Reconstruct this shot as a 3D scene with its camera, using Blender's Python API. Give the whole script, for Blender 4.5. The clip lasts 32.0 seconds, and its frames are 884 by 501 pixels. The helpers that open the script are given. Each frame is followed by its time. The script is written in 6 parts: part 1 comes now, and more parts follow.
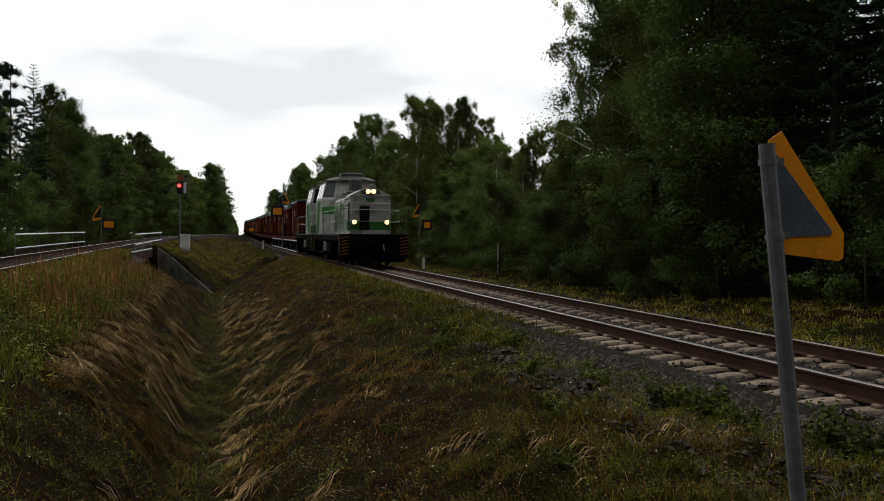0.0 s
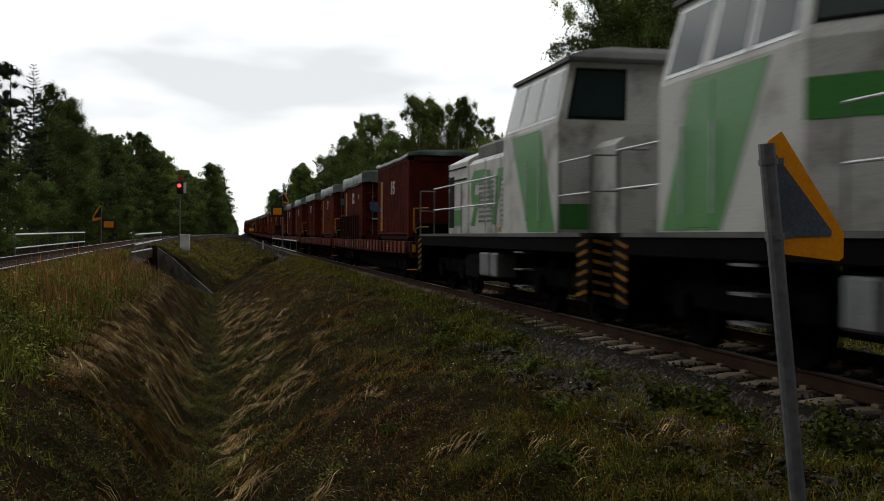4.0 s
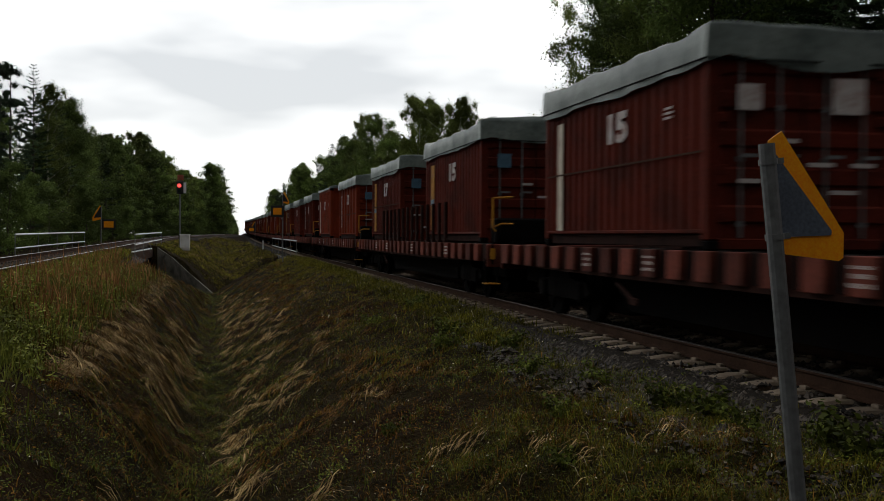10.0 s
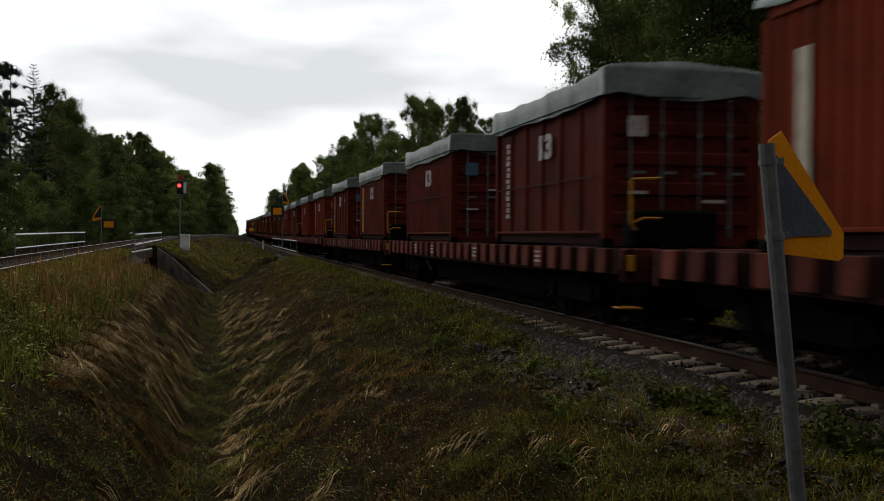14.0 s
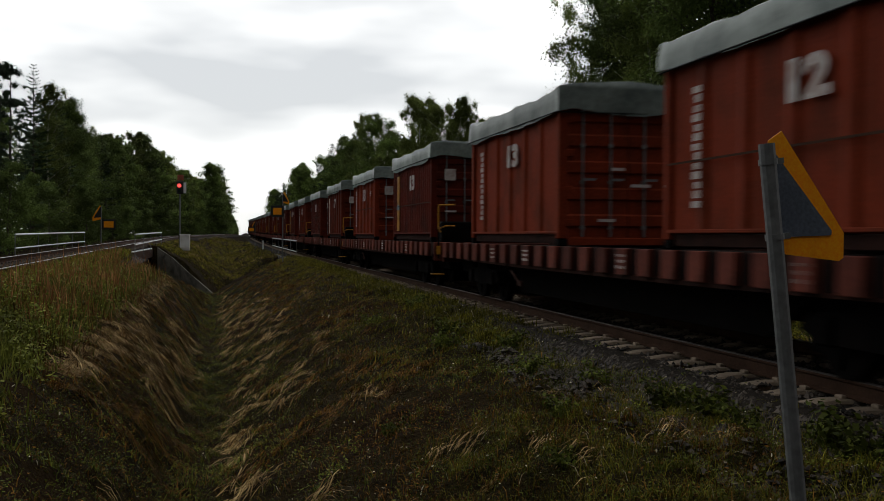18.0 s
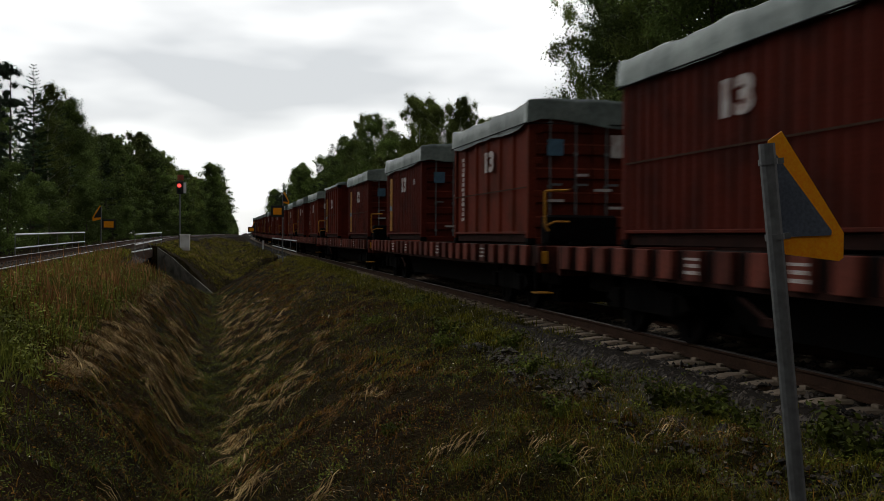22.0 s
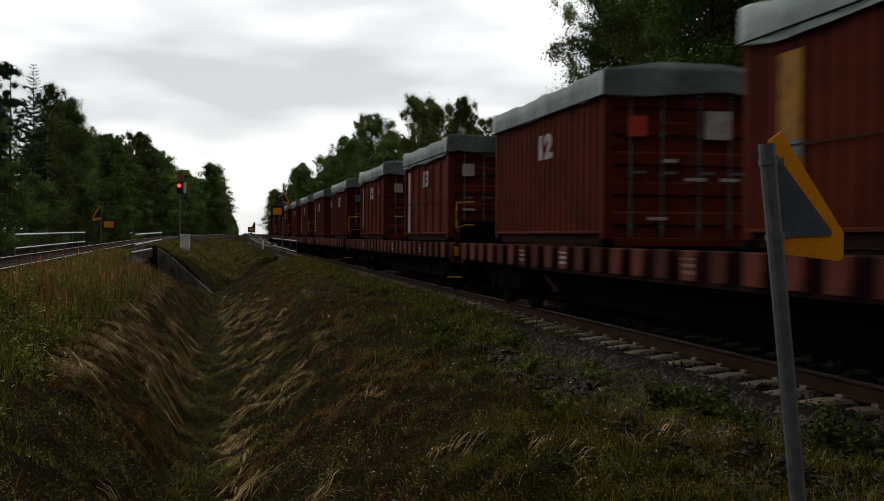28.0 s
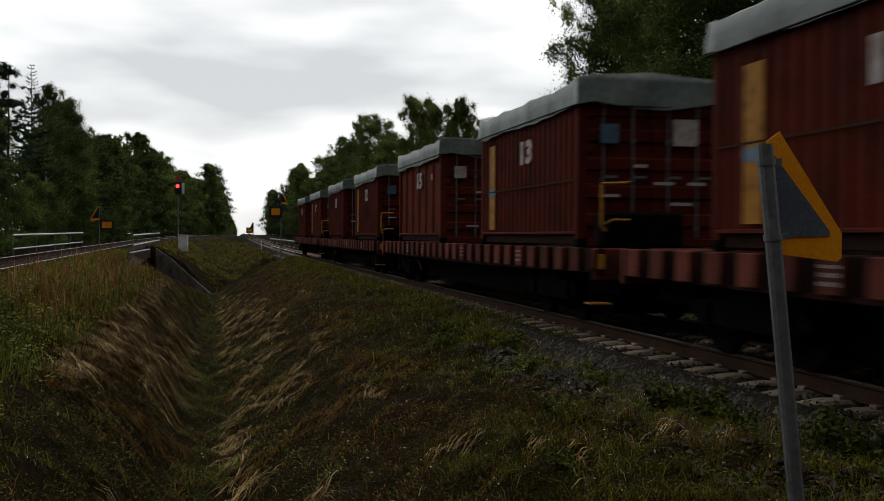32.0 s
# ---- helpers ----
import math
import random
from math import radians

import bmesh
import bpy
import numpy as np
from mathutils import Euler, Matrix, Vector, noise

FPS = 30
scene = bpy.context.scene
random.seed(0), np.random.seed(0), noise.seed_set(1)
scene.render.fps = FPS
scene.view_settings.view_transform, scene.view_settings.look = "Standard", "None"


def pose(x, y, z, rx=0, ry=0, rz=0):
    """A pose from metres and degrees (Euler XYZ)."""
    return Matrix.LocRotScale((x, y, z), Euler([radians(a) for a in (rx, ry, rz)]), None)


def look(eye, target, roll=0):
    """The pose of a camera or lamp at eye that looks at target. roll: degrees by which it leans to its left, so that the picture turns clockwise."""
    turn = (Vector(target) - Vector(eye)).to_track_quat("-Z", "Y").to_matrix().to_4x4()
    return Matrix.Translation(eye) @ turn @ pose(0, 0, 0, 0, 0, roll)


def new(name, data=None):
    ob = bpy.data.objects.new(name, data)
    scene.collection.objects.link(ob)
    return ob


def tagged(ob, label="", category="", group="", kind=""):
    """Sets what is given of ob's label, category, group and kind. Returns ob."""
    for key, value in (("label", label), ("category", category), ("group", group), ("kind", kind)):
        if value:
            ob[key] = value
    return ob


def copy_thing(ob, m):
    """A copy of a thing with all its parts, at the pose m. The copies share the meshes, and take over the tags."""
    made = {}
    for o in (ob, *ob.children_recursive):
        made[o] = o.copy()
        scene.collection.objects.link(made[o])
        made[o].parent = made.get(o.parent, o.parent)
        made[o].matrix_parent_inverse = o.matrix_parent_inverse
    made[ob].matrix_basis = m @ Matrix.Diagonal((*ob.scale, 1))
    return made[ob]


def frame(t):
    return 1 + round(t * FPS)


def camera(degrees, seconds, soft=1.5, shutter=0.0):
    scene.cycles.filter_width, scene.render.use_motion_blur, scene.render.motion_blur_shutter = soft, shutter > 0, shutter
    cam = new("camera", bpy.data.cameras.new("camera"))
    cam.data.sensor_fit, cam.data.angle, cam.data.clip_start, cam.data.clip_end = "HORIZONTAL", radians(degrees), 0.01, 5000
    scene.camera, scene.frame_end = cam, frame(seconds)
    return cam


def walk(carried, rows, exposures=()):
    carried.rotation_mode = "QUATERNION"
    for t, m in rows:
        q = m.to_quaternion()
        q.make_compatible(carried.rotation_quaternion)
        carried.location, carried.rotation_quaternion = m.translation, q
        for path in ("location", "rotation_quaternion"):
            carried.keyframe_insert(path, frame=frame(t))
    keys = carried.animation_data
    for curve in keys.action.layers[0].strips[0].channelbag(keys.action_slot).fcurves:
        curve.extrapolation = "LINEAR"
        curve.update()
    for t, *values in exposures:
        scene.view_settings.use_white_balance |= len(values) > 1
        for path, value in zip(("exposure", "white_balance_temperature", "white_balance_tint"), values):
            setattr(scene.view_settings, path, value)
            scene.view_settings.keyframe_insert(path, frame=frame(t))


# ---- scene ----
# The railway runs along +y; z = 0 is the rail top beside the camera.
EYE = (0.0, 0.0, 1.329)


def aim(yaw, pitch, roll):
    y, p = radians(yaw), radians(pitch)
    d = Vector((math.sin(y) * math.cos(p), math.cos(y) * math.cos(p), math.sin(p)))
    return look(EYE, Vector(EYE) + d, roll)


cam = camera(45.7, 32.0, soft=0.85, shutter=0.5)
STILL = aim(12.11, -0.70, 0.34)
walk(cam, [(0.0, STILL), (31.5, STILL), (31.8, aim(12.13, -0.69, 0.34)), (32.0, aim(12.20, -0.67, 0.34))],
     exposures=[(0.0, -1.20), (10.0, -1.30), (20.0, -1.40), (32.0, -1.47)])

# ---- light: overcast sky, one wide weak sun ----
SUN_EL, SUN_AZ = 48.0, 6.0
world = bpy.data.worlds.new("overcast_sky")
scene.world = world
world.use_nodes = True
wn, wl = world.node_tree.nodes, world.node_tree.links
wn.clear()
w_out = wn.new("ShaderNodeOutputWorld")
w_bg = wn.new("ShaderNodeBackground")
w_sky = wn.new("ShaderNodeTexSky")
w_sky.sky_type = "NISHITA"
w_sky.sun_disc = False
w_sky.sun_elevation, w_sky.sun_rotation = radians(SUN_EL), radians(SUN_AZ)
w_geo = wn.new("ShaderNodeTexCoord")
w_map = wn.new("ShaderNodeMapping")
w_map.inputs["Scale"].default_value = (1.2, 1.2, 4.2)
w_map.inputs["Location"].default_value = (0.35, 0.2, 0.55)
w_noise = wn.new("ShaderNodeTexNoise")
w_noise.inputs["Scale"].default_value = 2.4
w_noise.inputs["Detail"].default_value = 4.0
w_noise.inputs["Roughness"].default_value = 0.45
w_ramp = wn.new("ShaderNodeValToRGB")
w_ramp.color_ramp.elements[0].position, w_ramp.color_ramp.elements[0].color = 0.37, (0.66, 0.68, 0.695, 1)
w_ramp.color_ramp.elements[1].position, w_ramp.color_ramp.elements[1].color = 0.56, (1.22, 1.22, 1.20, 1)
w_mul = wn.new("ShaderNodeMixRGB")
w_mul.blend_type = "MIX"
w_mul.inputs[0].default_value = 0.93
w_dim = wn.new("ShaderNodeMixRGB")
w_dim.blend_type = "MULTIPLY"
w_dim.inputs[0].default_value = 1.0
w_dim.inputs[2].default_value = (0.1, 0.1, 0.1, 1)
wl.new(w_geo.outputs["Generated"], w_map.inputs["Vector"])
wl.new(w_map.outputs[0], w_noise.inputs["Vector"])
wl.new(w_noise.outputs["Fac"], w_ramp.inputs[0])
wl.new(w_sky.outputs[0], w_dim.inputs[1])
wl.new(w_dim.outputs[0], w_mul.inputs[1])
wl.new(w_ramp.outputs[0], w_mul.inputs[2])
# clouds are brighter round the hidden sun, ahead along the line
sun_way = Vector((math.sin(radians(SUN_AZ)) * math.cos(radians(SUN_EL)), math.cos(radians(SUN_AZ)) * math.cos(radians(SUN_EL)), math.sin(radians(SUN_EL))))
w_dot = wn.new("ShaderNodeVectorMath")
w_dot.operation = "DOT_PRODUCT"
w_dot.inputs[1].default_value = tuple(sun_way)
w_rng = wn.new("ShaderNodeMapRange")
w_rng.interpolation_type = "SMOOTHSTEP"
w_rng.inputs[1].default_value, w_rng.inputs[2].default_value = -0.05, 0.60
w_rng.inputs[3].default_value, w_rng.inputs[4].default_value = 0.08, 1.0
w_glow = wn.new("ShaderNodeMixRGB")
w_glow.blend_type = "MULTIPLY"
w_glow.inputs[0].default_value = 1.0
wl.new(w_geo.outputs["Generated"], w_dot.inputs[0])
wl.new(w_dot.outputs["Value"], w_rng.inputs[0])
wl.new(w_mul.outputs[0], w_glow.inputs[1])
wl.new(w_rng.outputs[0], w_glow.inputs[2])
wl.new(w_glow.outputs[0], w_bg.inputs[0])
w_bg.inputs[1].default_value = 2.85
wl.new(w_bg.outputs[0], w_out.inputs[0])

sun = new("sun", bpy.data.lights.new("sun", "SUN"))
sun.data.energy, sun.data.angle, sun.data.color = 0.65, radians(24), (1.0, 0.96, 0.9)
sun.matrix_world = look(sun_way * 60, (0, 0, 0))


# ---- materials ----
def material(name, base, rough=0.8, metal=0.0, var=0.35, scale=6.0, fine=60.0, bump=0.3, second=None, amount=0.5, per_object=0.0, island=0.0, spec=0.4, coords="Object", lowcut=0.45):
    """A surface of a base colour with stains at one scale, grain at another, and fine relief."""
    m = bpy.data.materials.new(name)
    m.use_nodes = True
    n, l = m.node_tree.nodes, m.node_tree.links
    b = n["Principled BSDF"]
    b.inputs["Roughness"].default_value, b.inputs["Metallic"].default_value = rough, metal
    b.inputs["Specular IOR Level"].default_value = spec
    tc = n.new("ShaderNodeTexCoord")
    n1 = n.new("ShaderNodeTexNoise")
    n1.inputs["Scale"].default_value, n1.inputs["Detail"].default_value, n1.inputs["Roughness"].default_value = scale, 6.0, 0.6
    n2 = n.new("ShaderNodeTexNoise")
    n2.inputs["Scale"].default_value, n2.inputs["Detail"].default_value = fine, 3.0
    l.new(tc.outputs[coords], n1.inputs["Vector"])
    l.new(tc.outputs[coords], n2.inputs["Vector"])
    ramp = n.new("ShaderNodeValToRGB")
    ramp.color_ramp.elements[0].position, ramp.color_ramp.elements[1].position = lowcut, lowcut + 0.2
    l.new(n1.outputs["Fac"], ramp.inputs[0])
    mix = n.new("ShaderNodeMixRGB")
    other = second or tuple(c * (1 - var) for c in base)
    mix.inputs[1].default_value, mix.inputs[2].default_value = (*base, 1), (*other, 1)
    fac = n.new("ShaderNodeMath")
    fac.operation = "MULTIPLY"
    fac.inputs[1].default_value = amount if second else 1.0
    l.new(ramp.outputs[0], fac.inputs[0])
    l.new(fac.outputs[0], mix.inputs[0])
    grain = n.new("ShaderNodeMixRGB")
    grain.blend_type = "OVERLAY"
    grain.inputs[0].default_value = 0.45
    l.new(mix.outputs[0], grain.inputs[1])
    l.new(n2.outputs["Fac"], grain.inputs[2])
    last = grain.outputs[0]
    if per_object or island:
        hsv = n.new("ShaderNodeHueSaturation")
        rng = n.new("ShaderNodeMapRange")
        amt = per_object or island
        rng.inputs[3].default_value, rng.inputs[4].default_value = 1 - amt, 1 + amt
        if per_object:
            info = n.new("ShaderNodeObjectInfo")
            l.new(info.outputs["Random"], rng.inputs[0])
        else:
            geo = n.new("ShaderNodeNewGeometry")
            l.new(geo.outputs["Random Per Island"], rng.inputs[0])
        l.new(rng.outputs[0], hsv.inputs["Value"])
        l.new(last, hsv.inputs["Color"])
        last = hsv.outputs[0]
    l.new(last, b.inputs["Base Color"])
    bp = n.new("ShaderNodeBump")
    bp.inputs["Strength"].default_value, bp.inputs["Distance"].default_value = bump, 0.02
    l.new(n2.outputs["Fac"], bp.inputs["Height"])
    l.new(bp.outputs[0], b.inputs["Normal"])
    return m


def leaf_material(name, dark, light, rough=0.7, patchy=0.8, gloss=0.06, through_light=0.25):
    """Foliage: every leaf its own shade between two greens, and some light passes through it."""
    m = bpy.data.materials.new(name)
    m.use_nodes = True
    n, l = m.node_tree.nodes, m.node_tree.links
    b = n["Principled BSDF"]
    geo = n.new("ShaderNodeNewGeometry")
    info = n.new("ShaderNodeObjectInfo")
    ramp = n.new("ShaderNodeValToRGB")
    ramp.color_ramp.elements[0].color, ramp.color_ramp.elements[1].color = (*dark, 1), (*light, 1)
    ramp.color_ramp.elements.new(0.75).color = (*[d * 0.6 + h * 0.4 for d, h in zip(dark, light)], 1)
    l.new(geo.outputs["Random Per Island"], ramp.inputs[0])
    hsv = n.new("ShaderNodeHueSaturation")
    rng = n.new("ShaderNodeMapRange")
    rng.inputs[3].default_value, rng.inputs[4].default_value = 0.55, 1.45
    l.new(info.outputs["Random"], rng.inputs[0])
    l.new(rng.outputs[0], hsv.inputs["Value"])
    l.new(ramp.outputs[0], hsv.inputs["Color"])
    tc = n.new("ShaderNodeTexCoord")
    patch = n.new("ShaderNodeTexNoise")
    patch.inputs["Scale"].default_value, patch.inputs["Detail"].default_value = patchy, 3.0
    l.new(tc.outputs["Object"], patch.inputs["Vector"])
    tone = n.new("ShaderNodeValToRGB")
    tone.color_ramp.elements[0].position, tone.color_ramp.elements[0].color = 0.34, (0.45, 0.43, 0.42, 1)
    tone.color_ramp.elements[1].position, tone.color_ramp.elements[1].color = 0.66, (1.35, 1.35, 1.25, 1)
    l.new(patch.outputs["Fac"], tone.inputs[0])
    mul = n.new("ShaderNodeMixRGB")
    mul.blend_type = "MULTIPLY"
    mul.inputs[0].default_value = 1.0
    l.new(hsv.outputs[0], mul.inputs[1])
    l.new(tone.outputs[0], mul.inputs[2])
    l.new(mul.outputs[0], b.inputs["Base Color"])
    b.inputs["Roughness"].default_value, b.inputs["Specular IOR Level"].default_value = rough, gloss
    tl = n.new("ShaderNodeBsdfTranslucent")
    l.new(mul.outputs[0], tl.inputs["Color"])
    mixed = n.new("ShaderNodeMixShader")
    mixed.inputs[0].default_value = through_light
    l.new(b.outputs[0], mixed.inputs[1])
    l.new(tl.outputs[0], mixed.inputs[2])
    l.new(mixed.outputs[0], n["Material Output"].inputs["Surface"])
    return m


def glow(name, colour, strength):
    m = bpy.data.materials.new(name)
    m.use_nodes = True
    b = m.node_tree.nodes["Principled BSDF"]
    b.inputs["Base Color"].default_value = (*colour, 1)
    b.inputs["Emission Color"].default_value, b.inputs["Emission Strength"].default_value = (*colour, 1), strength
    return m


M_RAIL = material("rusty_rail", (0.050, 0.027, 0.017), 0.85, 0.0, scale=3, fine=40, spec=0.05)
M_RAILTOP = material("polished_rail_head", (0.22, 0.20, 0.185), 0.42, 0.8, var=0.2, scale=4, fine=80, bump=0.05)
M_SLEEPER = material("weathered_concrete", (0.21, 0.165, 0.122), 0.9, scale=5, fine=50, second=(0.12, 0.080, 0.054), amount=0.6, per_object=0.3, spec=0.1)
M_OLDSLEEPER = material("dark_dirty_sleeper", (0.06, 0.048, 0.038), 0.9, scale=5, fine=50, second=(0.03, 0.022, 0.016), amount=0.7, spec=0.05)
M_STONE = material("ballast_stone", (0.042, 0.034, 0.027), 0.65, scale=4, fine=30, island=0.9, second=(0.026, 0.020, 0.015), amount=0.75, spec=0.12)
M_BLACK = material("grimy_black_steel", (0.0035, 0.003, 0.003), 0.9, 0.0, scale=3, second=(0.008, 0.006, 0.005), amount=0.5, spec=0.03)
M_GALV = material("galvanised_steel", (0.15, 0.155, 0.155), 0.55, 0.3, scale=5, fine=30, var=0.3, bump=0.05)
M_RAILING = material("bright_galvanised_tube", (0.55, 0.57, 0.58), 0.4, 0.5, scale=9, fine=120, var=0.2)
M_CONCRETE = material("old_concrete", (0.13, 0.12, 0.10), 0.95, scale=1.5, fine=25, second=(0.022, 0.022, 0.018), amount=0.8, spec=0.1)
M_ORANGE = material("orange_reflective_sheet", (0.92, 0.33, 0.008), 0.45, scale=8, var=0.12, fine=90, bump=0.05, spec=0.2)
M_SIGNBACK = material("dull_grey_aluminium", (0.10, 0.118, 0.15), 0.55, 0.0, scale=4, var=0.15, fine=80, bump=0.05, spec=0.2)
M_SIGNBLACK = material("matt_black_sheet", (0.015, 0.015, 0.015), 0.6, scale=8, fine=90)
M_WHITE = material("white_paint", (0.78, 0.78, 0.76), 0.5, scale=3, fine=60, second=(0.5, 0.48, 0.44), amount=0.5, bump=0.1)
M_RED_BOX = material("rust_red_sheet", (0.35, 0.09, 0.05), 0.6)
M_BARK = material("dark_bark", (0.06, 0.045, 0.035), 0.95, scale=5, fine=30, bump=0.8)
M_BIRCH = material("birch_bark", (0.50, 0.48, 0.44), 0.85, scale=7, fine=30, second=(0.04, 0.035, 0.03), amount=0.9, lowcut=0.52)
M_LEAF = [leaf_material("birch_leaves", (0.092, 0.120, 0.029), (0.154, 0.186, 0.050), patchy=0.5),
          leaf_material("spruce_needles", (0.034, 0.058, 0.026), (0.054, 0.084, 0.036), patchy=0.5, through_light=0.1),
          leaf_material("alder_leaves", (0.074, 0.110, 0.026), (0.126, 0.172, 0.044), patchy=0.5),
          leaf_material("pine_needles", (0.030, 0.050, 0.028), (0.050, 0.078, 0.040), patchy=0.5, through_light=0.1)]
M_RUST = [material("maroon_container_paint", (0.092, 0.0150, 0.0085), 0.65, scale=1.3, fine=30, second=(0.045, 0.011, 0.007), amount=0.85, bump=0.15, spec=0.03, per_object=0.15),
          material("brown_red_container_paint", (0.116, 0.0205, 0.0105), 0.65, scale=1.3, fine=30, second=(0.066, 0.016, 0.008), amount=0.85, bump=0.15, spec=0.03, per_object=0.15),
          material("orange_red_container_paint", (0.170, 0.0270, 0.0105), 0.65, scale=1.3, fine=30, second=(0.09, 0.019, 0.008), amount=0.8, bump=0.15, spec=0.03, per_object=0.15)]
M_WAGON = material("faded_red_wagon_paint", (0.116, 0.029, 0.019), 0.7, scale=1.6, fine=30, second=(0.035, 0.011, 0.008), amount=0.9, bump=0.2, per_object=0.45, spec=0.06)
M_SILL = material("dark_red_steel", (0.030, 0.012, 0.009), 0.85, scale=2, fine=30, second=(0.010, 0.006, 0.005), amount=0.8, spec=0.05)
M_TARP = material("grey_green_tarpaulin", (0.19, 0.225, 0.205), 0.5, scale=1.1, fine=9, second=(0.075, 0.100, 0.092), amount=0.85, bump=0.5, per_object=0.3, spec=0.3)
M_YELLOW = material("worn_yellow_paint", (0.38, 0.17, 0.015), 0.6, scale=5, fine=40, second=(0.11, 0.05, 0.018), amount=0.8, spec=0.1)
M_CREAM = material("cream_decal", (0.5, 0.44, 0.34), 0.6, scale=5, second=(0.25, 0.16, 0.12), amount=0.6)
M_LETTER = material("white_stencil", (0.46, 0.42, 0.40), 0.65, scale=5, fine=40, second=(0.26, 0.15, 0.12), amount=0.8, spec=0.2)
M_BLUE = material("blue_grey_placard", (0.06, 0.13, 0.19), 0.5, scale=6)
M_REDPL = material("red_placard", (0.5, 0.04, 0.03), 0.5, scale=6)
M_LWHITE = material("white_loco_paint", (0.47, 0.465, 0.43), 0.5, scale=1.6, fine=40, second=(0.20, 0.18, 0.15), amount=0.9, lowcut=0.48, bump=0.06, spec=0.2)
M_LDIRTY = material("grimy_white_panel", (0.20, 0.19, 0.17), 0.6, scale=2.4, fine=40, second=(0.09, 0.08, 0.07), amount=0.9, bump=0.1, spec=0.1)
M_HAZARD = material("faded_hazard_yellow", (0.24, 0.115, 0.012), 0.7, scale=4, fine=40, second=(0.07, 0.035, 0.012), amount=0.9, spec=0.05)
M_LGREEN = material("green_loco_paint", (0.042, 0.205, 0.034), 0.42, scale=1.2, fine=40, second=(0.04, 0.17, 0.035), amount=0.6, bump=0.06)
M_LROOF = material("grey_roof_paint", (0.105, 0.105, 0.10), 0.6, scale=1.5, spec=0.15, second=(0.05, 0.05, 0.048), amount=0.7)
M_GRILLE = material("dark_grille", (0.008, 0.008, 0.008), 0.7, spec=0.05)
M_DOORWAY = material("dark_brown_doorway", (0.020, 0.015, 0.012), 0.7, spec=0.05, second=(0.008, 0.006, 0.005), amount=0.8, scale=3)
M_LENS = material("unlit_lens", (0.10, 0.10, 0.10), 0.1, spec=0.6, var=0.1, bump=0.0)
M_GLASS = material("dark_cab_glass", (0.010, 0.022, 0.020), 0.08, spec=0.22, var=0.1, bump=0.0)
M_LAMP = glow("lit_headlamp", (1.0, 0.60, 0.27), 6.0)
M_REDLAMP = glow("red_signal_lamp", (1.0, 0.06, 0.05), 6.0)
M_GRASS = leaf_material("grass_blades", (0.040, 0.039, 0.005), (0.195, 0.178, 0.021), 0.7, 0.9, 0.03, 0.12)
M_STRAW = leaf_material("dry_straw", (0.16, 0.095, 0.036), (0.58, 0.42, 0.215), 0.7, 1.4, 0.05, 0.12)
M_BROWN = leaf_material("withered_grass", (0.040, 0.018, 0.004), (0.22, 0.110, 0.024), 0.7, 0.9, 0.03, 0.12)
M_VERGE = leaf_material("yellow_green_verge", (0.085, 0.078, 0.009), (0.34, 0.305, 0.039), 0.7, 0.7, 0.03)
M_RUSTY = leaf_material("rust_brown_stalks", (0.16, 0.070, 0.026), (0.46, 0.24, 0.11), 0.85, 0.8, 0.03)
M_PALE = leaf_material("pale_stalks_and_specks", (0.35, 0.30, 0.22), (0.80, 0.74, 0.62), 0.8, 0.8, 0.05)
M_WEED = leaf_material("weed_leaves", (0.042, 0.058, 0.009), (0.175, 0.205, 0.032), 0.6, 0.9, 0.04, 0.12)
M_BANK = leaf_material("bank_weed_leaves", (0.090, 0.110, 0.018), (0.30, 0.32, 0.060), 0.6, 0.9, 0.04)


def ground_material():
    m = bpy.data.materials.new("rough_grass_soil")
    m.use_nodes = True
    n, l = m.node_tree.nodes, m.node_tree.links
    b = n["Principled BSDF"]
    b.inputs["Roughness"].default_value, b.inputs["Specular IOR Level"].default_value = 1.0, 0.03
    tc = n.new("ShaderNodeTexCoord")

    def tex(scale, detail):
        t = n.new("ShaderNodeTexNoise")
        t.inputs["Scale"].default_value, t.inputs["Detail"].default_value = scale, detail
        l.new(tc.outputs["Object"], t.inputs["Vector"])
        return t

    def ramp(t, *stops):
        r = n.new("ShaderNodeValToRGB")
        r.color_ramp.elements[0].position, r.color_ramp.elements[0].color = stops[0][0], (*stops[0][1], 1)
        r.color_ramp.elements[1].position, r.color_ramp.elements[1].color = stops[-1][0], (*stops[-1][1], 1)
        for p, c in stops[1:-1]:
            r.color_ramp.elements.new(p).color = (*c, 1)
        l.new(t.outputs["Fac"], r.inputs[0])
        return r
    big = ramp(tex(0.22, 5), (0.36, (0.018, 0.015, 0.005)), (0.50, (0.022, 0.014, 0.005)), (0.64, (0.025, 0.012, 0.005)))
    small = ramp(tex(7.0, 8), (0.32, (0.12, 0.11, 0.10)), (0.62, (0.75, 0.72, 0.68)))
    mix = n.new("ShaderNodeMixRGB")
    mix.blend_type = "MULTIPLY"
    mix.inputs[0].default_value = 0.75
    l.new(big.outputs[0], mix.inputs[1])
    l.new(small.outputs[0], mix.inputs[2])
    l.new(mix.outputs[0], b.inputs["Base Color"])
    t3 = tex(18, 6)
    bp = n.new("ShaderNodeBump")
    bp.inputs["Strength"].default_value, bp.inputs["Distance"].default_value = 0.9, 0.08
    l.new(t3.outputs["Fac"], bp.inputs["Height"])
    l.new(bp.outputs[0], b.inputs["Normal"])
    return m


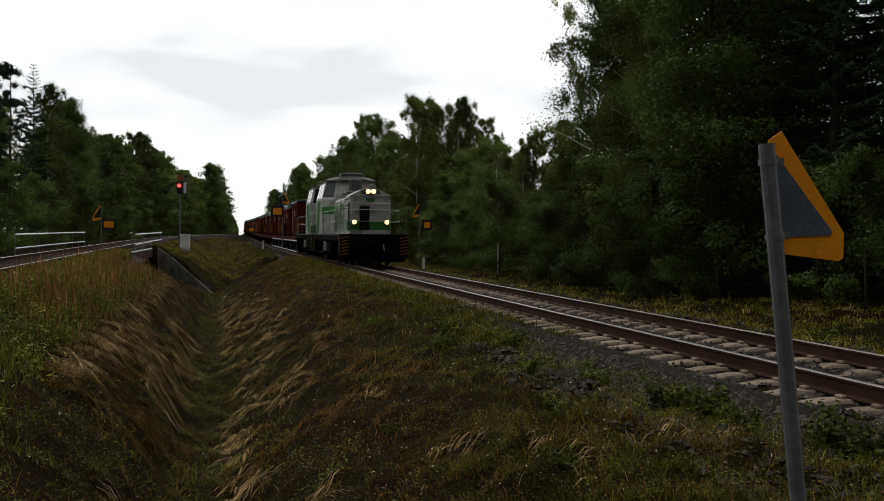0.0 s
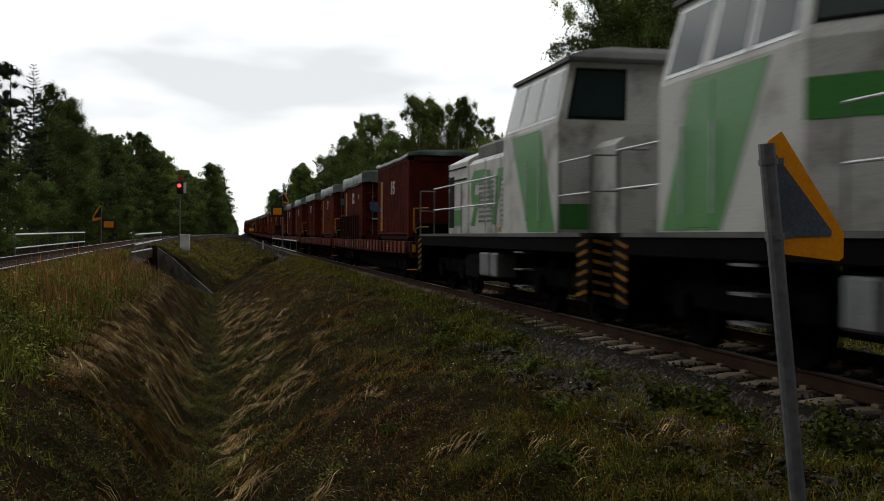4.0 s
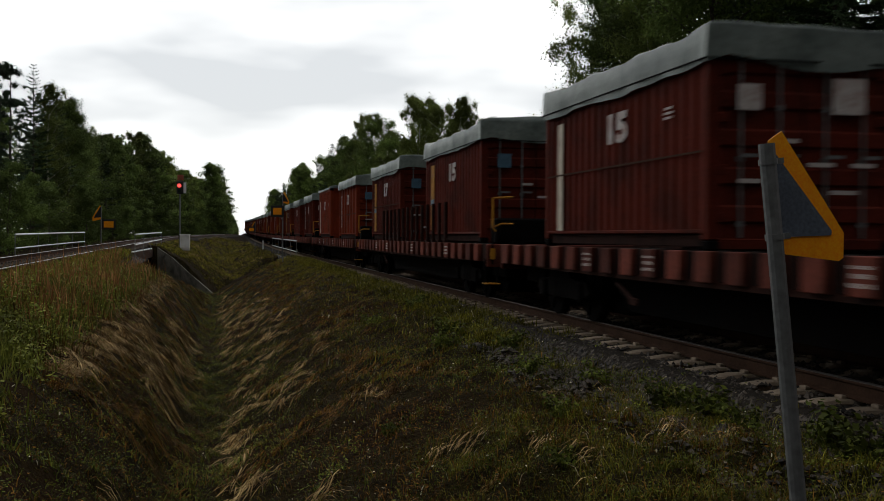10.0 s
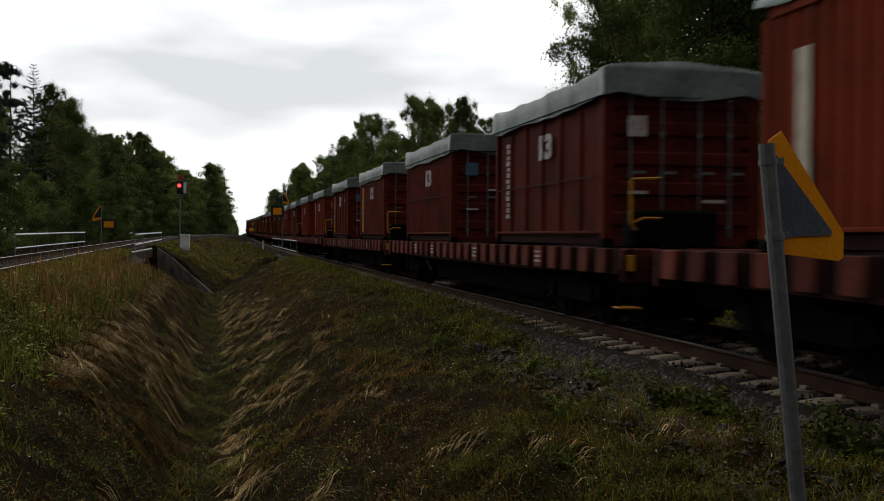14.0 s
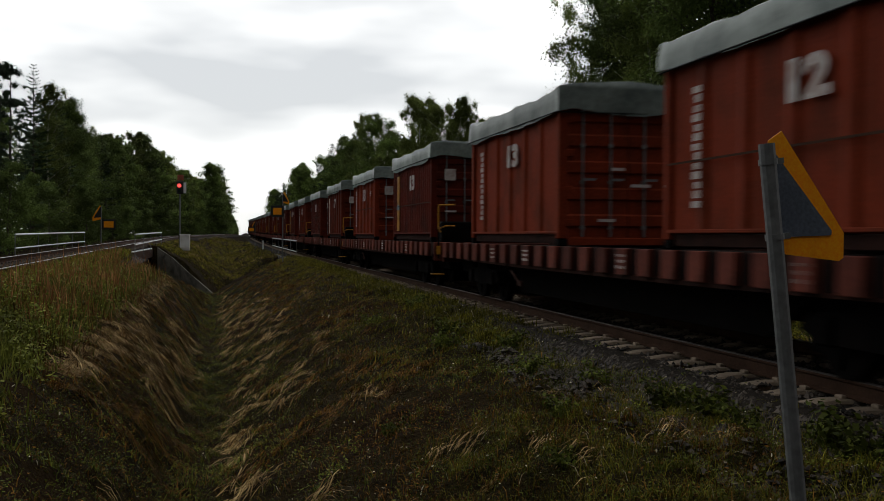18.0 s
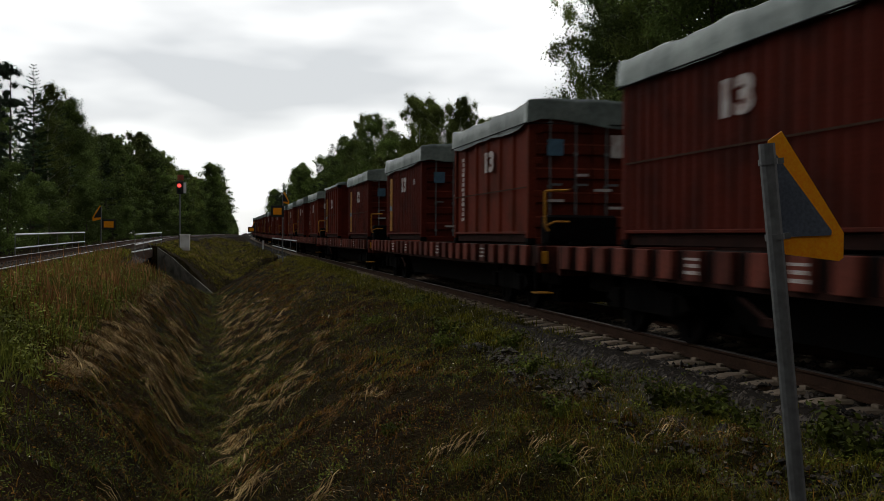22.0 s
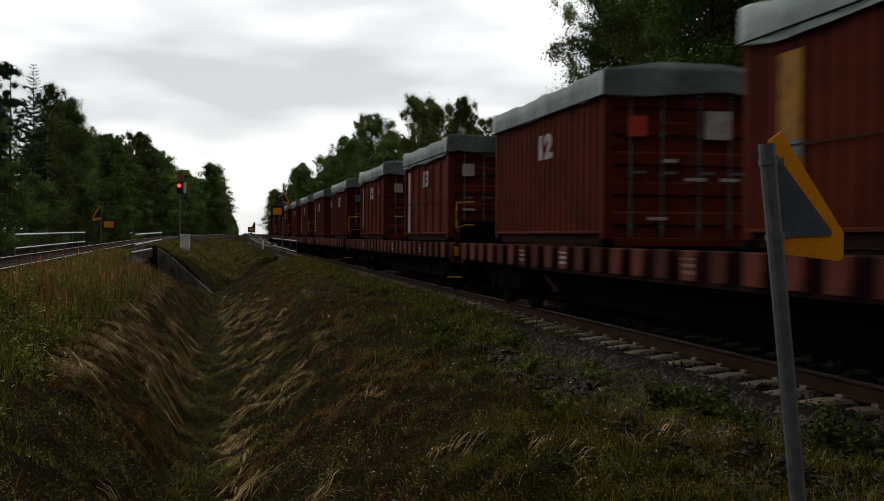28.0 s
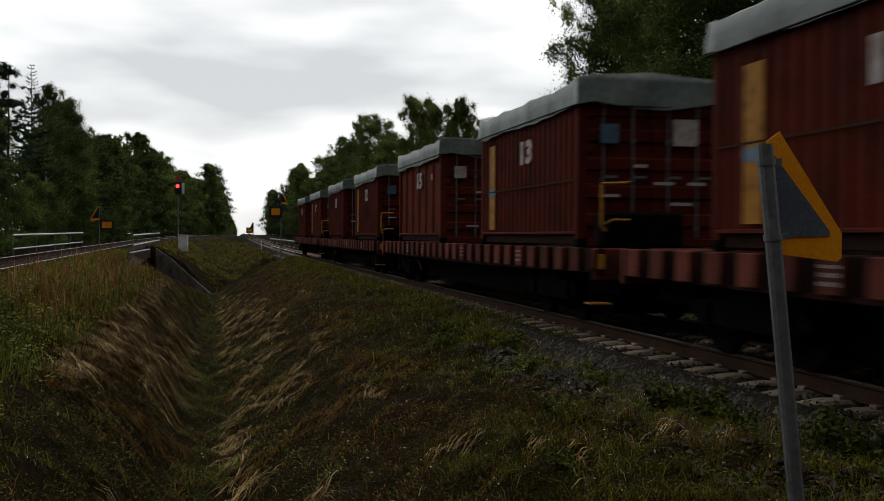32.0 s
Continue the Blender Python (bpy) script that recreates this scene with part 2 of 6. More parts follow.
M_GROUND = ground_material()
M_GRAVEL = material("dark_ballast_bed", (0.018, 0.0145, 0.0115), 0.95, scale=3, fine=22, bump=1.0, second=(0.012, 0.010, 0.008), amount=0.7, spec=0.03)


# ---- mesh building ----
class Build:
    """Collects boxes, rods and sheets into one mesh."""

    def __init__(self):
        self.v, self.f, self.m = [], [], []

    def add(self, verts, faces, mat=0):
        o = len(self.v)
        self.v.extend(verts)
        self.f.extend([tuple(i + o for i in q) for q in faces])
        self.m.extend([mat] * len(faces))

    def box(self, x0, x1, y0, y1, z0, z1, c=0.0, mat=0, turn=None):
        """A box with chamfered edges of width c; turn: a Matrix for all of it."""
        if c <= 0:
            vs = [(x, y, z) for x in (x0, x1) for y in (y0, y1) for z in (z0, z1)]
            fs = [(0, 1, 3, 2), (4, 6, 7, 5), (0, 4, 5, 1), (2, 3, 7, 6), (0, 2, 6, 4), (1, 5, 7, 3)]
        else:
            c = min(c, (x1 - x0) * .45, (y1 - y0) * .45, (z1 - z0) * .45)
            vs, ids = [], {}
            for a in (0, 1):
                for b in (0, 1):
                    for d in (0, 1):
                        p = (x1 if a else x0, y1 if b else y0, z1 if d else z0)
                        s = (-c if a else c, -c if b else c, -c if d else c)
                        for k in range(3):
                            q = [p[i] + (s[i] if i != k else 0) for i in range(3)]
                            ids[a, b, d, k] = len(vs)
                            vs.append(tuple(q))
            fs = []
            for k in range(3):
                i, j = [q for q in range(3) if q != k]
                for e in (0, 1):
                    ring = []
                    for u, w in ((0, 0), (1, 0), (1, 1), (0, 1)):
                        key = [0, 0, 0]
                        key[k], key[i], key[j] = e, u, w
                        ring.append(ids[(*key, k)])
                    fs.append(tuple(ring))
            for k in range(3):
                i, j = [q for q in range(3) if q != k]
                for u in (0, 1):
                    for w in (0, 1):
                        lo, hi = [0, 0, 0], [0, 0, 0]
                        lo[i] = hi[i] = u
                        lo[j] = hi[j] = w
                        lo[k], hi[k] = 0, 1
                        fs.append((ids[(*lo, i)], ids[(*hi, i)], ids[(*hi, j)], ids[(*lo, j)]))
            for a in (0, 1):
                for b in (0, 1):
                    for d in (0, 1):
                        fs.append(tuple(ids[a, b, d, k] for k in range(3)))
        if turn is not None:
            vs = [tuple(turn @ Vector(p)) for p in vs]
        self.add(vs, fs, mat)
        return self

    def rod(self, p0, p1, r0, r1=None, n=8, mat=0, caps=True):
        p0, p1 = Vector(p0), Vector(p1)
        r1 = r0 if r1 is None else r1
        d = (p1 - p0).normalized()
        a = d.orthogonal().normalized()
        b = d.cross(a)
        vs = []
        for p, r in ((p0, r0), (p1, r1)):
            for i in range(n):
                t = 2 * math.pi * i / n
                vs.append(tuple(p + (a * math.cos(t) + b * math.sin(t)) * r))
        fs = [(i, (i + 1) % n, n + (i + 1) % n, n + i) for i in range(n)]
        if caps:
            fs += [tuple(range(n))[::-1], tuple(range(n, 2 * n))]
        self.add(vs, fs, mat)
        return self

    def path(self, pts, r, n=6, mat=0):
        for a, b in zip(pts, pts[1:]):
            self.rod(a, b, r, r, n, mat)
        return self

    def prism(self, outline, axis, a, b, mat=0):
        """An outline of (u, w) pairs pushed along an axis from a to b."""
        def at(u, w, t):
            return {"x": (t, u, w), "y": (u, t, w), "z": (u, w, t)}[axis]
        n = len(outline)
        vs = [at(u, w, a) for u, w in outline] + [at(u, w, b) for u, w in outline]
        fs = [(i, (i + 1) % n, n + (i + 1) % n, n + i) for i in range(n)] + [tuple(range(n))[::-1], tuple(range(n, 2 * n))]
        self.add(vs, fs, mat)
        return self

    def mesh(self, name, *mats, smooth=False):
        me = bpy.data.meshes.new(name)
        me.from_pydata(self.v, [], self.f)
        for m in mats:
            me.materials.append(m)
        if any(self.m):
            me.polygons.foreach_set("material_index", self.m)
        bm = bmesh.new()
        bm.from_mesh(me)
        bmesh.ops.recalc_face_normals(bm, faces=bm.faces)
        bm.to_mesh(me)
        bm.free()
        if smooth:
            me.polygons.foreach_set("use_smooth", [True] * len(me.polygons))
        me.update()
        return me


def part(name, data, mat, parent, label="", at=None, smooth=False):
    """Links a Build or a mesh as one object under a thing or a part."""
    if isinstance(data, Build):
        data = data.mesh(name, mat, smooth=smooth)
    ob = new(name, data)
    ob.parent = parent
    if at is not None:
        ob.matrix_basis = at
    return tagged(ob, label) if label else ob


def thing(name, label, category, group="", kind="", at=None):
    ob = new(name)
    ob.empty_display_size = 0.2
    if at is not None:
        ob.matrix_basis = at
    return tagged(ob, label, category, group, kind)


def fast_mesh(name, verts, faces, mat, smooth=False):
    """verts: n x 3 array; faces: m x k array."""
    me = bpy.data.meshes.new(name)
    m, k = faces.shape
    me.vertices.add(len(verts))
    me.vertices.foreach_set("co", np.ascontiguousarray(verts, np.float32).ravel())
    me.loops.add(m * k)
    me.loops.foreach_set("vertex_index", np.ascontiguousarray(faces, np.int32).ravel())
    me.polygons.add(m)
    me.polygons.foreach_set("loop_start", np.arange(0, m * k, k, dtype=np.int32))
    me.polygons.foreach_set("use_smooth", np.full(m, smooth))
    me.materials.append(mat)
    me.update(calc_edges=True)
    return me


# ---- the line of the two tracks ----
def tx(y):
    u = min(abs(y), 420.0)
    return 6.695 + 2.8e-5 * u * u * (1 if y > 0 else -1) + 0.0235 * max(0.0, y - 420.0)


def tz(y):
    u = min(abs(y), 340.0)
    return (2.1e-5 * u * u + 0.0005 * u) * (1 if y > 0 else -1)


def lx(y):
    return min(-5.5 + 4.1e-4 * max(0.0, y - 80.0) ** 2, tx(y) - 4.5)


def lz(y):
    u = min(max(y, -30.0), 240.0) if np.isscalar(y) else np.clip(y, -30, 240)
    return 0.38 + 0.0086 * u - 1.0e-5 * u * u


def sm(a, b, t):
    t = np.clip((t - a) / (b - a), 0, 1)
    return t * t * (3 - 2 * t)


def lump(x, y):
    big = np.sin(x * 1.7 + y * 0.6) * np.sin(y * 0.83 - x * 0.5) * 0.05 + np.sin(x * 0.31 + 1) * np.sin(y * 0.23) * 0.08
    mid = np.sin(x * 4.1 - y * 2.3) * np.sin(y * 3.1 + x * 1.3) * 0.035
    tuss = np.maximum(0, np.sin(x * 6.3 + 2.1 * np.sin(y * 1.7)) * np.sin(y * 5.2 + 1.8 * np.sin(x * 2.3))) * 0.12
    return big + mid + tuss


PROFILE_X = [-900, -60, -20, -9.0, -7.6, -7.1, -3.9, -3.5, -3.1, -2.5, -1.7, -1.0, -0.6, -0.2, 0.2, 0.9, 1.9, 2.8, 3.6, 4.5, 5.1, 5.4, 8.0, 8.4, 9.2, 10.5, 13, 20, 60, 900]
PROFILE_Z = [3.0, 0.6, 0.0, 0.05, 0.25, 0.40, 0.40, 0.30, 0.12, -0.12, -0.58, -1.28, -1.85, -2.05, -1.98, -1.55, -1.02, -0.66, -0.52, -0.46, -0.34, -0.22, -0.22, -0.38, -0.60, -0.62, -0.5, -0.2, 0.6, 3.0]

FIELD_X = [-6, -3.6, -2.6, -1.6, -0.4, 0.6, 1.0, 1.6, 2.6, 3.6, 4.6]
FIELD_Z = [0.40, 0.34, 0.22, -0.1, -0.9, -1.55, -1.7, -1.5, -0.9, -0.55, -0.46]


def height(x, y):
    """The ground's height; x, y: arrays."""
    x, y = np.asarray(x, float), np.asarray(y, float)
    s = np.where(x > 0, x - (np.vectorize(tx)(y) - 6.695) * np.clip(x / 5, 0, 1), x)
    z = np.interp(s, PROFILE_X, PROFILE_Z)
    far = np.interp(s, FIELD_X, FIELD_Z)
    k = sm(64, 76, y)
    z = np.where(np.abs(x) < 4.6, z * (1 - k) + far * k, z)
    left, right = np.vectorize(lz)(y), np.vectorize(tz)(np.clip(y, -20, 340))
    z = z + np.clip(-x - 1.0, 0, 2.5) / 2.5 * (left - 0.6) + np.clip((x + 1) / 5, 0, 1) * right
    # further on the dip fills up and the tracks draw together
    a, b = np.vectorize(lx)(y), np.vectorize(tx)(y)
    t = np.clip((x - a - 2) / np.maximum(b - a - 4, 0.5), 0, 1)
    plain = (left - 0.5) * (1 - t) + (right - 0.52) * t - 0.9 * np.sin(np.pi * t) * (1 - sm(120, 230, y)) + np.clip((a - 3 - x) / 60, 0, 9) * 0.5 + np.clip((x - b - 3) / 60, 0, 9) * 0.5
    z = z * (1 - sm(95, 150, y)) + plain * sm(95, 150, y)
    # brook across both tracks; its near bank falls gently between the tracks
    q = y - (66.5 + 2.4 * x)
    d = np.abs(q)
    near = np.clip(1 - np.abs(x) / 14, 0, 1)
    gentle = sm(-3.9, -3.3, x) * (1 - sm(-0.6, 0.6, x)) * (q < 0)
    bed = -2.3 + np.clip(d - 2.6, 0, 60) * (0.5 * (1 - gentle) + 0.125 * gentle) + (1 - sm(0, 0.3, near)) * 3
    wall = 62.45 + (-0.1 - x) * 1.2
    bed = np.where((q >= 0) & (x < 0.0) & (x > -5.0), np.where(y < wall, -2.3, 99), bed)
    z = np.minimum(z, np.where(near > 0, np.maximum(bed, -2.3), 99))
    # the grass shoulder climbs to the sleepers' ends further along, and is highest before the bridge
    lift = np.interp(s, [2.2, 3.2, 4.2, 4.9, 5.3, 5.42], [0, 0.06, 0.20, 0.16, 0.06, 0.0]) * sm(16.5, 22, y) + np.interp(s, [1.8, 3.0, 3.9, 4.8, 5.3, 5.42], [0, 0.10, 0.24, 0.17, 0.06, 0.0]) * sm(33, 48, y)
    lift = lift + np.interp(s, [7.98, 8.1, 8.6, 9.4, 11], [0, 0.06, 0.28, 0.22, 0.0]) * sm(8, 14, y)
    z = z + lift * (1 - sm(61, 66, y))
    # the camera stands on a low cross bank
    z = z + (1 - sm(2.0, 6.5, y)) * np.clip(-0.3 - z, 0, 3)
    rough = 1 - np.clip(1 - np.abs(s - 6.7) / 2.2, 0, 1) ** 0.3 - np.clip(1 - np.abs(x + 5.5) / 2.2, 0, 1) ** 0.3
    return z + lump(x, y) * np.clip(rough, 0, 1)
# ---- ground, one sheet to the horizon ----
def ground():
    xs = np.concatenate([-np.geomspace(900, 14, 22), np.arange(-13, -8, 0.5), np.arange(-8, 10, 0.2), np.arange(10, 20, 0.7), np.geomspace(20, 900, 20)])
    ys = np.concatenate([np.linspace(-300, -10, 14), np.arange(-9, 30, 0.3), np.arange(30, 110, 0.7), np.geomspace(110, 1600, 40)])
    gx, gy = np.meshgrid(xs, ys)
    gz = height(gx, gy)
    v = np.stack([gx.ravel(), gy.ravel(), gz.ravel()], 1)
    w = len(xs)
    i = (np.arange(len(ys) - 1)[:, None] * w + np.arange(w - 1)[None]).ravel()
    f = np.stack([i, i + 1, i + w + 1, i + w], 1)
    ob = new("ground", fast_mesh("ground", v, f, M_GROUND, True))
    tagged(ob, "rough grassy ground with a ditch between two railway embankments", "ground", kind="structure")


ground()


def strip(name, label, cx, cz, half, top, foot, y0, y1, category, mat, deck=(0, 0)):
    """A ballast bed that follows a track."""
    ys = np.concatenate([np.arange(y0, 60, 1.0), np.geomspace(60, y1, 50)])
    b = []
    for y in ys:
        x, z = cx(y), cz(y)
        on = deck[0] < y < deck[1]
        h, f, low = (1.32, 0.03, z - 0.50) if on else (half, foot, z - 0.55)
        b += [(x - h - f, y, low), (x - h, y, z + top), (x + h, y, z + top), (x + h + f, y, low)]
    v = np.array(b)
    f = []
    for i in range(len(ys) - 1):
        for k in range(3):
            f.append((i * 4 + k, i * 4 + k + 1, i * 4 + k + 5, i * 4 + k + 4))
    ob = new(name, fast_mesh(name, v, np.array(f), mat))
    return tagged(ob, label, category, kind="structure")


def rail_mesh(cx, cz, off, ys):
    """A flat-bottomed rail along the line, with its bright running surface as a second material."""
    prof = [(-0.075, -0.172), (0.075, -0.172), (0.075, -0.160), (0.012, -0.14), (0.012, -0.045), (0.036, -0.03), (0.036, -0.006), (0.028, 0.0),
            (-0.028, 0.0), (-0.036, -0.006), (-0.036, -0.03), (-0.012, -0.045), (-0.012, -0.14), (-0.075, -0.160)]
    b = Build()
    n = len(prof)
    vs = []
    for y in ys:
        vs += [(cx(y) + off + u, y, cz(y) + w) for u, w in prof]
    fs, ms = [], []
    for i in range(len(ys) - 1):
        for k in range(n):
            fs.append((i * n + k, i * n + (k + 1) % n, (i + 1) * n + (k + 1) % n, (i + 1) * n + k))
            ms.append(1 if k in (6, 7, 8) else 0)
    b.v, b.f, b.m = vs, fs, ms
    return b.mesh("rail", M_RAIL, M_RAILTOP)


def track(name, label, cx, cz, y_end, singles, wood):
    tr = thing(name, label, "railway track", kind="structure")
    ys = list(np.concatenate([np.arange(-30, 60, 2.0), np.geomspace(60, y_end, 40)]))
    for off in (-0.797, 0.797):
        part("rail", rail_mesh(cx, cz, off, ys), None, tr, "rusty steel rail with a polished head")
    # concrete sleepers: tapered ends, sloped tops
    s = Build()
    out = [(-1.30, 0.0), (-1.30, 0.13), (-1.05, 0.16), (-0.5, 0.16), (-0.35, 0.12), (0.35, 0.12), (0.5, 0.16), (1.05, 0.16), (1.30, 0.13), (1.30, 0.0)]
    n = len(out)
    vs = []
    for y, k in ((-0.14, 0.0), (-0.11, 1.0), (0.11, 1.0), (0.14, 0.0)):
        vs += [(u, y, w if k or w == 0 else w - 0.03) for u, w in out]
    fs = []
    for j in range(3):
        for i in range(n):
            fs.append((j * n + i, j * n + (i + 1) % n, (j + 1) * n + (i + 1) % n, (j + 1) * n + i))
    fs += [tuple(range(n))[::-1], tuple(range(3 * n, 4 * n))]
    s.add(vs, fs)
    for side in (-1, 1):
        for e in (-0.797 - 0.11, -0.797 + 0.11):
            s.box(side * -e - 0.03, side * -e + 0.03, -0.06, 0.06, 0.155, 0.195, 0.01)
    me = s.mesh("sleeper", wood)
    rest = Build()
    rng = random.Random(5)
    y, i = -12.0, 0
    while y < 230:
        pos = (cx(y) + rng.uniform(-0.03, 0.03), y, cz(y) - 0.335)
        if i < singles:
            part("sleeper", me, None, tr, at=pose(*pos, 0, 0, rng.uniform(-1.2, 1.2)))
        else:
            rest.add([(pos[0] + a, pos[1] + b, pos[2] + c) for a, b, c in s.v[:4 * n]], fs)
        y += 0.615
        i += 1
    tagged(part("far_sleepers", rest, wood, tr), kind="stuff")
    return tr


strip("ballast_bed", "dark grey crushed stone ballast bed under the rails", tx, tz, 1.62, -0.215, 0.55, -30, 1500, "ballast", M_GRAVEL)
strip("ballast_bed", "dark stone ballast bed under the raised track", lx, lz, 1.62, -0.235, 0.55, -30, 1500, "ballast", M_GRAVEL, (49.5, 74))
track("railway_track", "straight railway track on concrete sleepers beside grassy verge", tx, tz, 1500, 200, M_SLEEPER)
track("railway_track", "second railway track on a raised bank beyond the ditch", lx, lz, 1500, 120, M_OLDSLEEPER)


def stones(cx, cz, x0, x1, y0, y1, count, seed, big=0.035):
    """Loose crushed stones on the ballast shoulders."""
    r = np.random.RandomState(seed)
    base = np.array([(1, 0, 0), (0, 1, 0), (-1, 0, 0), (0, -1, 0), (0, 0, 1), (0, 0, -1)], float)
    tri = np.array([(0, 1, 4), (1, 2, 4), (2, 3, 4), (3, 0, 4), (1, 0, 5), (2, 1, 5), (3, 2, 5), (0, 3, 5)])
    y = y0 + (y1 - y0) * r.rand(count) ** 1.5
    u = x0 + (x1 - x0) * r.rand(count)
    x = u + np.vectorize(cx)(y)
    shoulder = np.clip(np.abs(u) - 1.62, 0, 0.55) / 0.55 * 0.315
    z = np.maximum(np.vectorize(cz)(y) - 0.240 - shoulder, height(x, y)) + 0.005
    size = big * (0.5 + r.rand(count))
    v = base[None] * (1 + 0.5 * (r.rand(count, 6, 1) - 0.5)) * size[:, None, None] * (0.7 + 0.6 * r.rand(count, 1, 3))
    a = r.rand(count) * 6.28
    c, s = np.cos(a)[:, None], np.sin(a)[:, None]
    v = np.stack([v[..., 0] * c - v[..., 1] * s, v[..., 0] * s + v[..., 1] * c + v[..., 2] * 0.3, v[..., 2] * 0.7 + v[..., 0] * 0.2], 2)
    v += np.stack([x, y, z], 1)[:, None]
    f = tri[None] + (np.arange(count) * 6)[:, None, None]
    ob = new("ballast_stones", fast_mesh("ballast_stones", v.reshape(-1, 3), f.reshape(-1, 3), M_STONE))
    tagged(ob, "loose grey crushed stones along the track", "gravel", kind="stuff")


stones(tx, tz, -2.1, 2.1, 2.5, 45, 17000, 3)
stones(tx, tz, -2.75, -1.6, 8.0, 17.0, 4200, 6, 0.038)
stones(tx, tz, -3.2, -1.6, 5.0, 13.0, 2600, 16, 0.028)
stones(tx, tz, -2.2, -1.28, 3.0, 22, 6500, 26, 0.03)
stones(lx, lz, 0.9, 2.4, 20, 50, 5000, 4, 0.05)
# ---- trees ----
def branch_rods(b, p, d, length, r, rng, n=5, segs=3, sag=0.0):
    pts = [Vector(p)]
    for i in range(segs):
        d = (d + Vector((rng.uniform(-.15, .15), rng.uniform(-.15, .15), rng.uniform(-.1, .12) - sag))).normalized()
        pts.append(pts[-1] + d * length / segs)
    for i in range(segs):
        b.rod(pts[i], pts[i + 1], r * (1 - i / segs) + 0.008, r * (1 - (i + 1) / segs) + 0.006, n, caps=False)
    return pts


def leaves(centres, per, radius, size, seed, shape=(1.0, 1.0, 0.75), droop=0.0, loose=0.35):
    """Small pointed leaves on the outside of clumps, turned outwards and upwards; loose: how far they stray from the shell."""
    r = np.random.RandomState(seed)
    k = len(centres)
    c = np.repeat(np.array(centres, float), per, 0)
    n = len(c)
    wide = np.repeat(np.broadcast_to(np.asarray(radius, float), k), per)[:, None]
    out = r.randn(n, 3)
    out /= np.linalg.norm(out, axis=1)[:, None]
    # uneven clumps: each is torn by a few lobes of its own
    ph = np.repeat(r.rand(k, 3) * 6.283, per, 0)
    lobe = 1 + 0.35 * np.sin(out[:, 0] * 4 + ph[:, 0]) * np.sin(out[:, 1] * 4 + ph[:, 1]) + 0.25 * np.sin(out[:, 2] * 5 + ph[:, 2])
    far = (1 - loose * r.rand(n) ** 1.3 + 0.12 * r.randn(n))[:, None]
    c = c + out * wide * np.array(shape) * far * lobe[:, None]
    c[:, 2] -= droop * np.abs(r.randn(n)) * wide[:, 0]
    nor = out * 0.8 + np.array([0, 0, 0.55]) + r.randn(n, 3) * 0.45
    nor /= np.linalg.norm(nor, axis=1)[:, None]
    a = np.cross(nor, r.randn(n, 3))
    a /= np.linalg.norm(a, axis=1)[:, None] + 1e-6
    b = np.cross(nor, a)
    s = (size * (0.6 + 0.8 * r.rand(n)))[:, None]
    v = np.stack([c - a * s, c + b * s * 0.6, c + a * s, c - b * s * 0.6], 1).reshape(-1, 3)
    return v, np.arange(n * 4).reshape(-1, 4)


def broadleaf(name, label, h, seed, crown0=0.18, width=0.2, mat=0, bark=None, count=26000, size=0.06, clump=0.5, droop=0.0, sub=4, loose=0.35):
    rng = random.Random(seed)
    tree = thing(name, label, "tree", "trees along the line")
    b = Build()
    pts = [Vector((0, 0, -0.25))]
    for i in range(8):
        pts.append(Vector((math.sin(i * 1.3 + seed) * 0.05 * i * h / 14, math.cos(i * 1.1 + seed) * 0.05 * i * h / 14, h * (i + 1) / 8.3)))
    r0 = 0.010 * h
    for i in range(8):
        b.rod(pts[i], pts[i + 1], r0 * (1 - i / 8.4), r0 * (1 - (i + 1) / 8.4), 7, caps=False)
    cents, rad = [], []
    limbs = int(h * 2.5)
    for k in range(limbs):
        t = crown0 + (0.97 - crown0) * (k + rng.random()) / limbs
        i = min(7, int(t * 8))
        p = pts[i].lerp(pts[i + 1], t * 8 - i)
        u = (t - crown0) / (1 - crown0)
        full = math.sin(math.pi * min(1.0, 0.22 + 0.72 * u)) ** 0.8
        reach = h * width * (0.12 + 1.15 * full) * rng.uniform(0.55, 1.15)
        an = k * 2.4 + rng.uniform(-0.6, 0.6)
        d = Vector((math.cos(an), math.sin(an), 0.40 + 0.55 * u)).normalized()
        q = branch_rods(b, p, d, reach, r0 * 0.28 * (1.1 - t), rng, 4)
        for w in [0.35 + 0.65 * (j + 0.5) / sub for j in range(sub)]:
            j = min(2, int(w * 3))
            pt = q[j].lerp(q[j + 1], w * 3 - j)
            side = Vector((rng.uniform(-1, 1), rng.uniform(-1, 1), rng.uniform(-0.5, 0.6))) * reach * 0.28
            cents.append(tuple(pt + side))
            rad.append(clump * h / 12 * rng.uniform(0.55, 1.2) * (0.55 + 0.45 * full))
    for j in range(5):
        cents.append((pts[8].x + rng.uniform(-.35, .35) * h / 12, pts[8].y + rng.uniform(-.35, .35) * h / 12, h * (0.90 + 0.016 * j)))
        rad.append(clump * h / 12 * (0.55 - 0.07 * j))
    part("trunk", b, bark or M_BARK, tree, smooth=True)
    v, f = leaves(cents, max(4, count // len(cents)), rad, size, seed, (1.0, 1.0, 0.72 + droop), droop, loose)
    part("crown", fast_mesh("crown", v, f, M_LEAF[mat]), None, tree)
    return tree


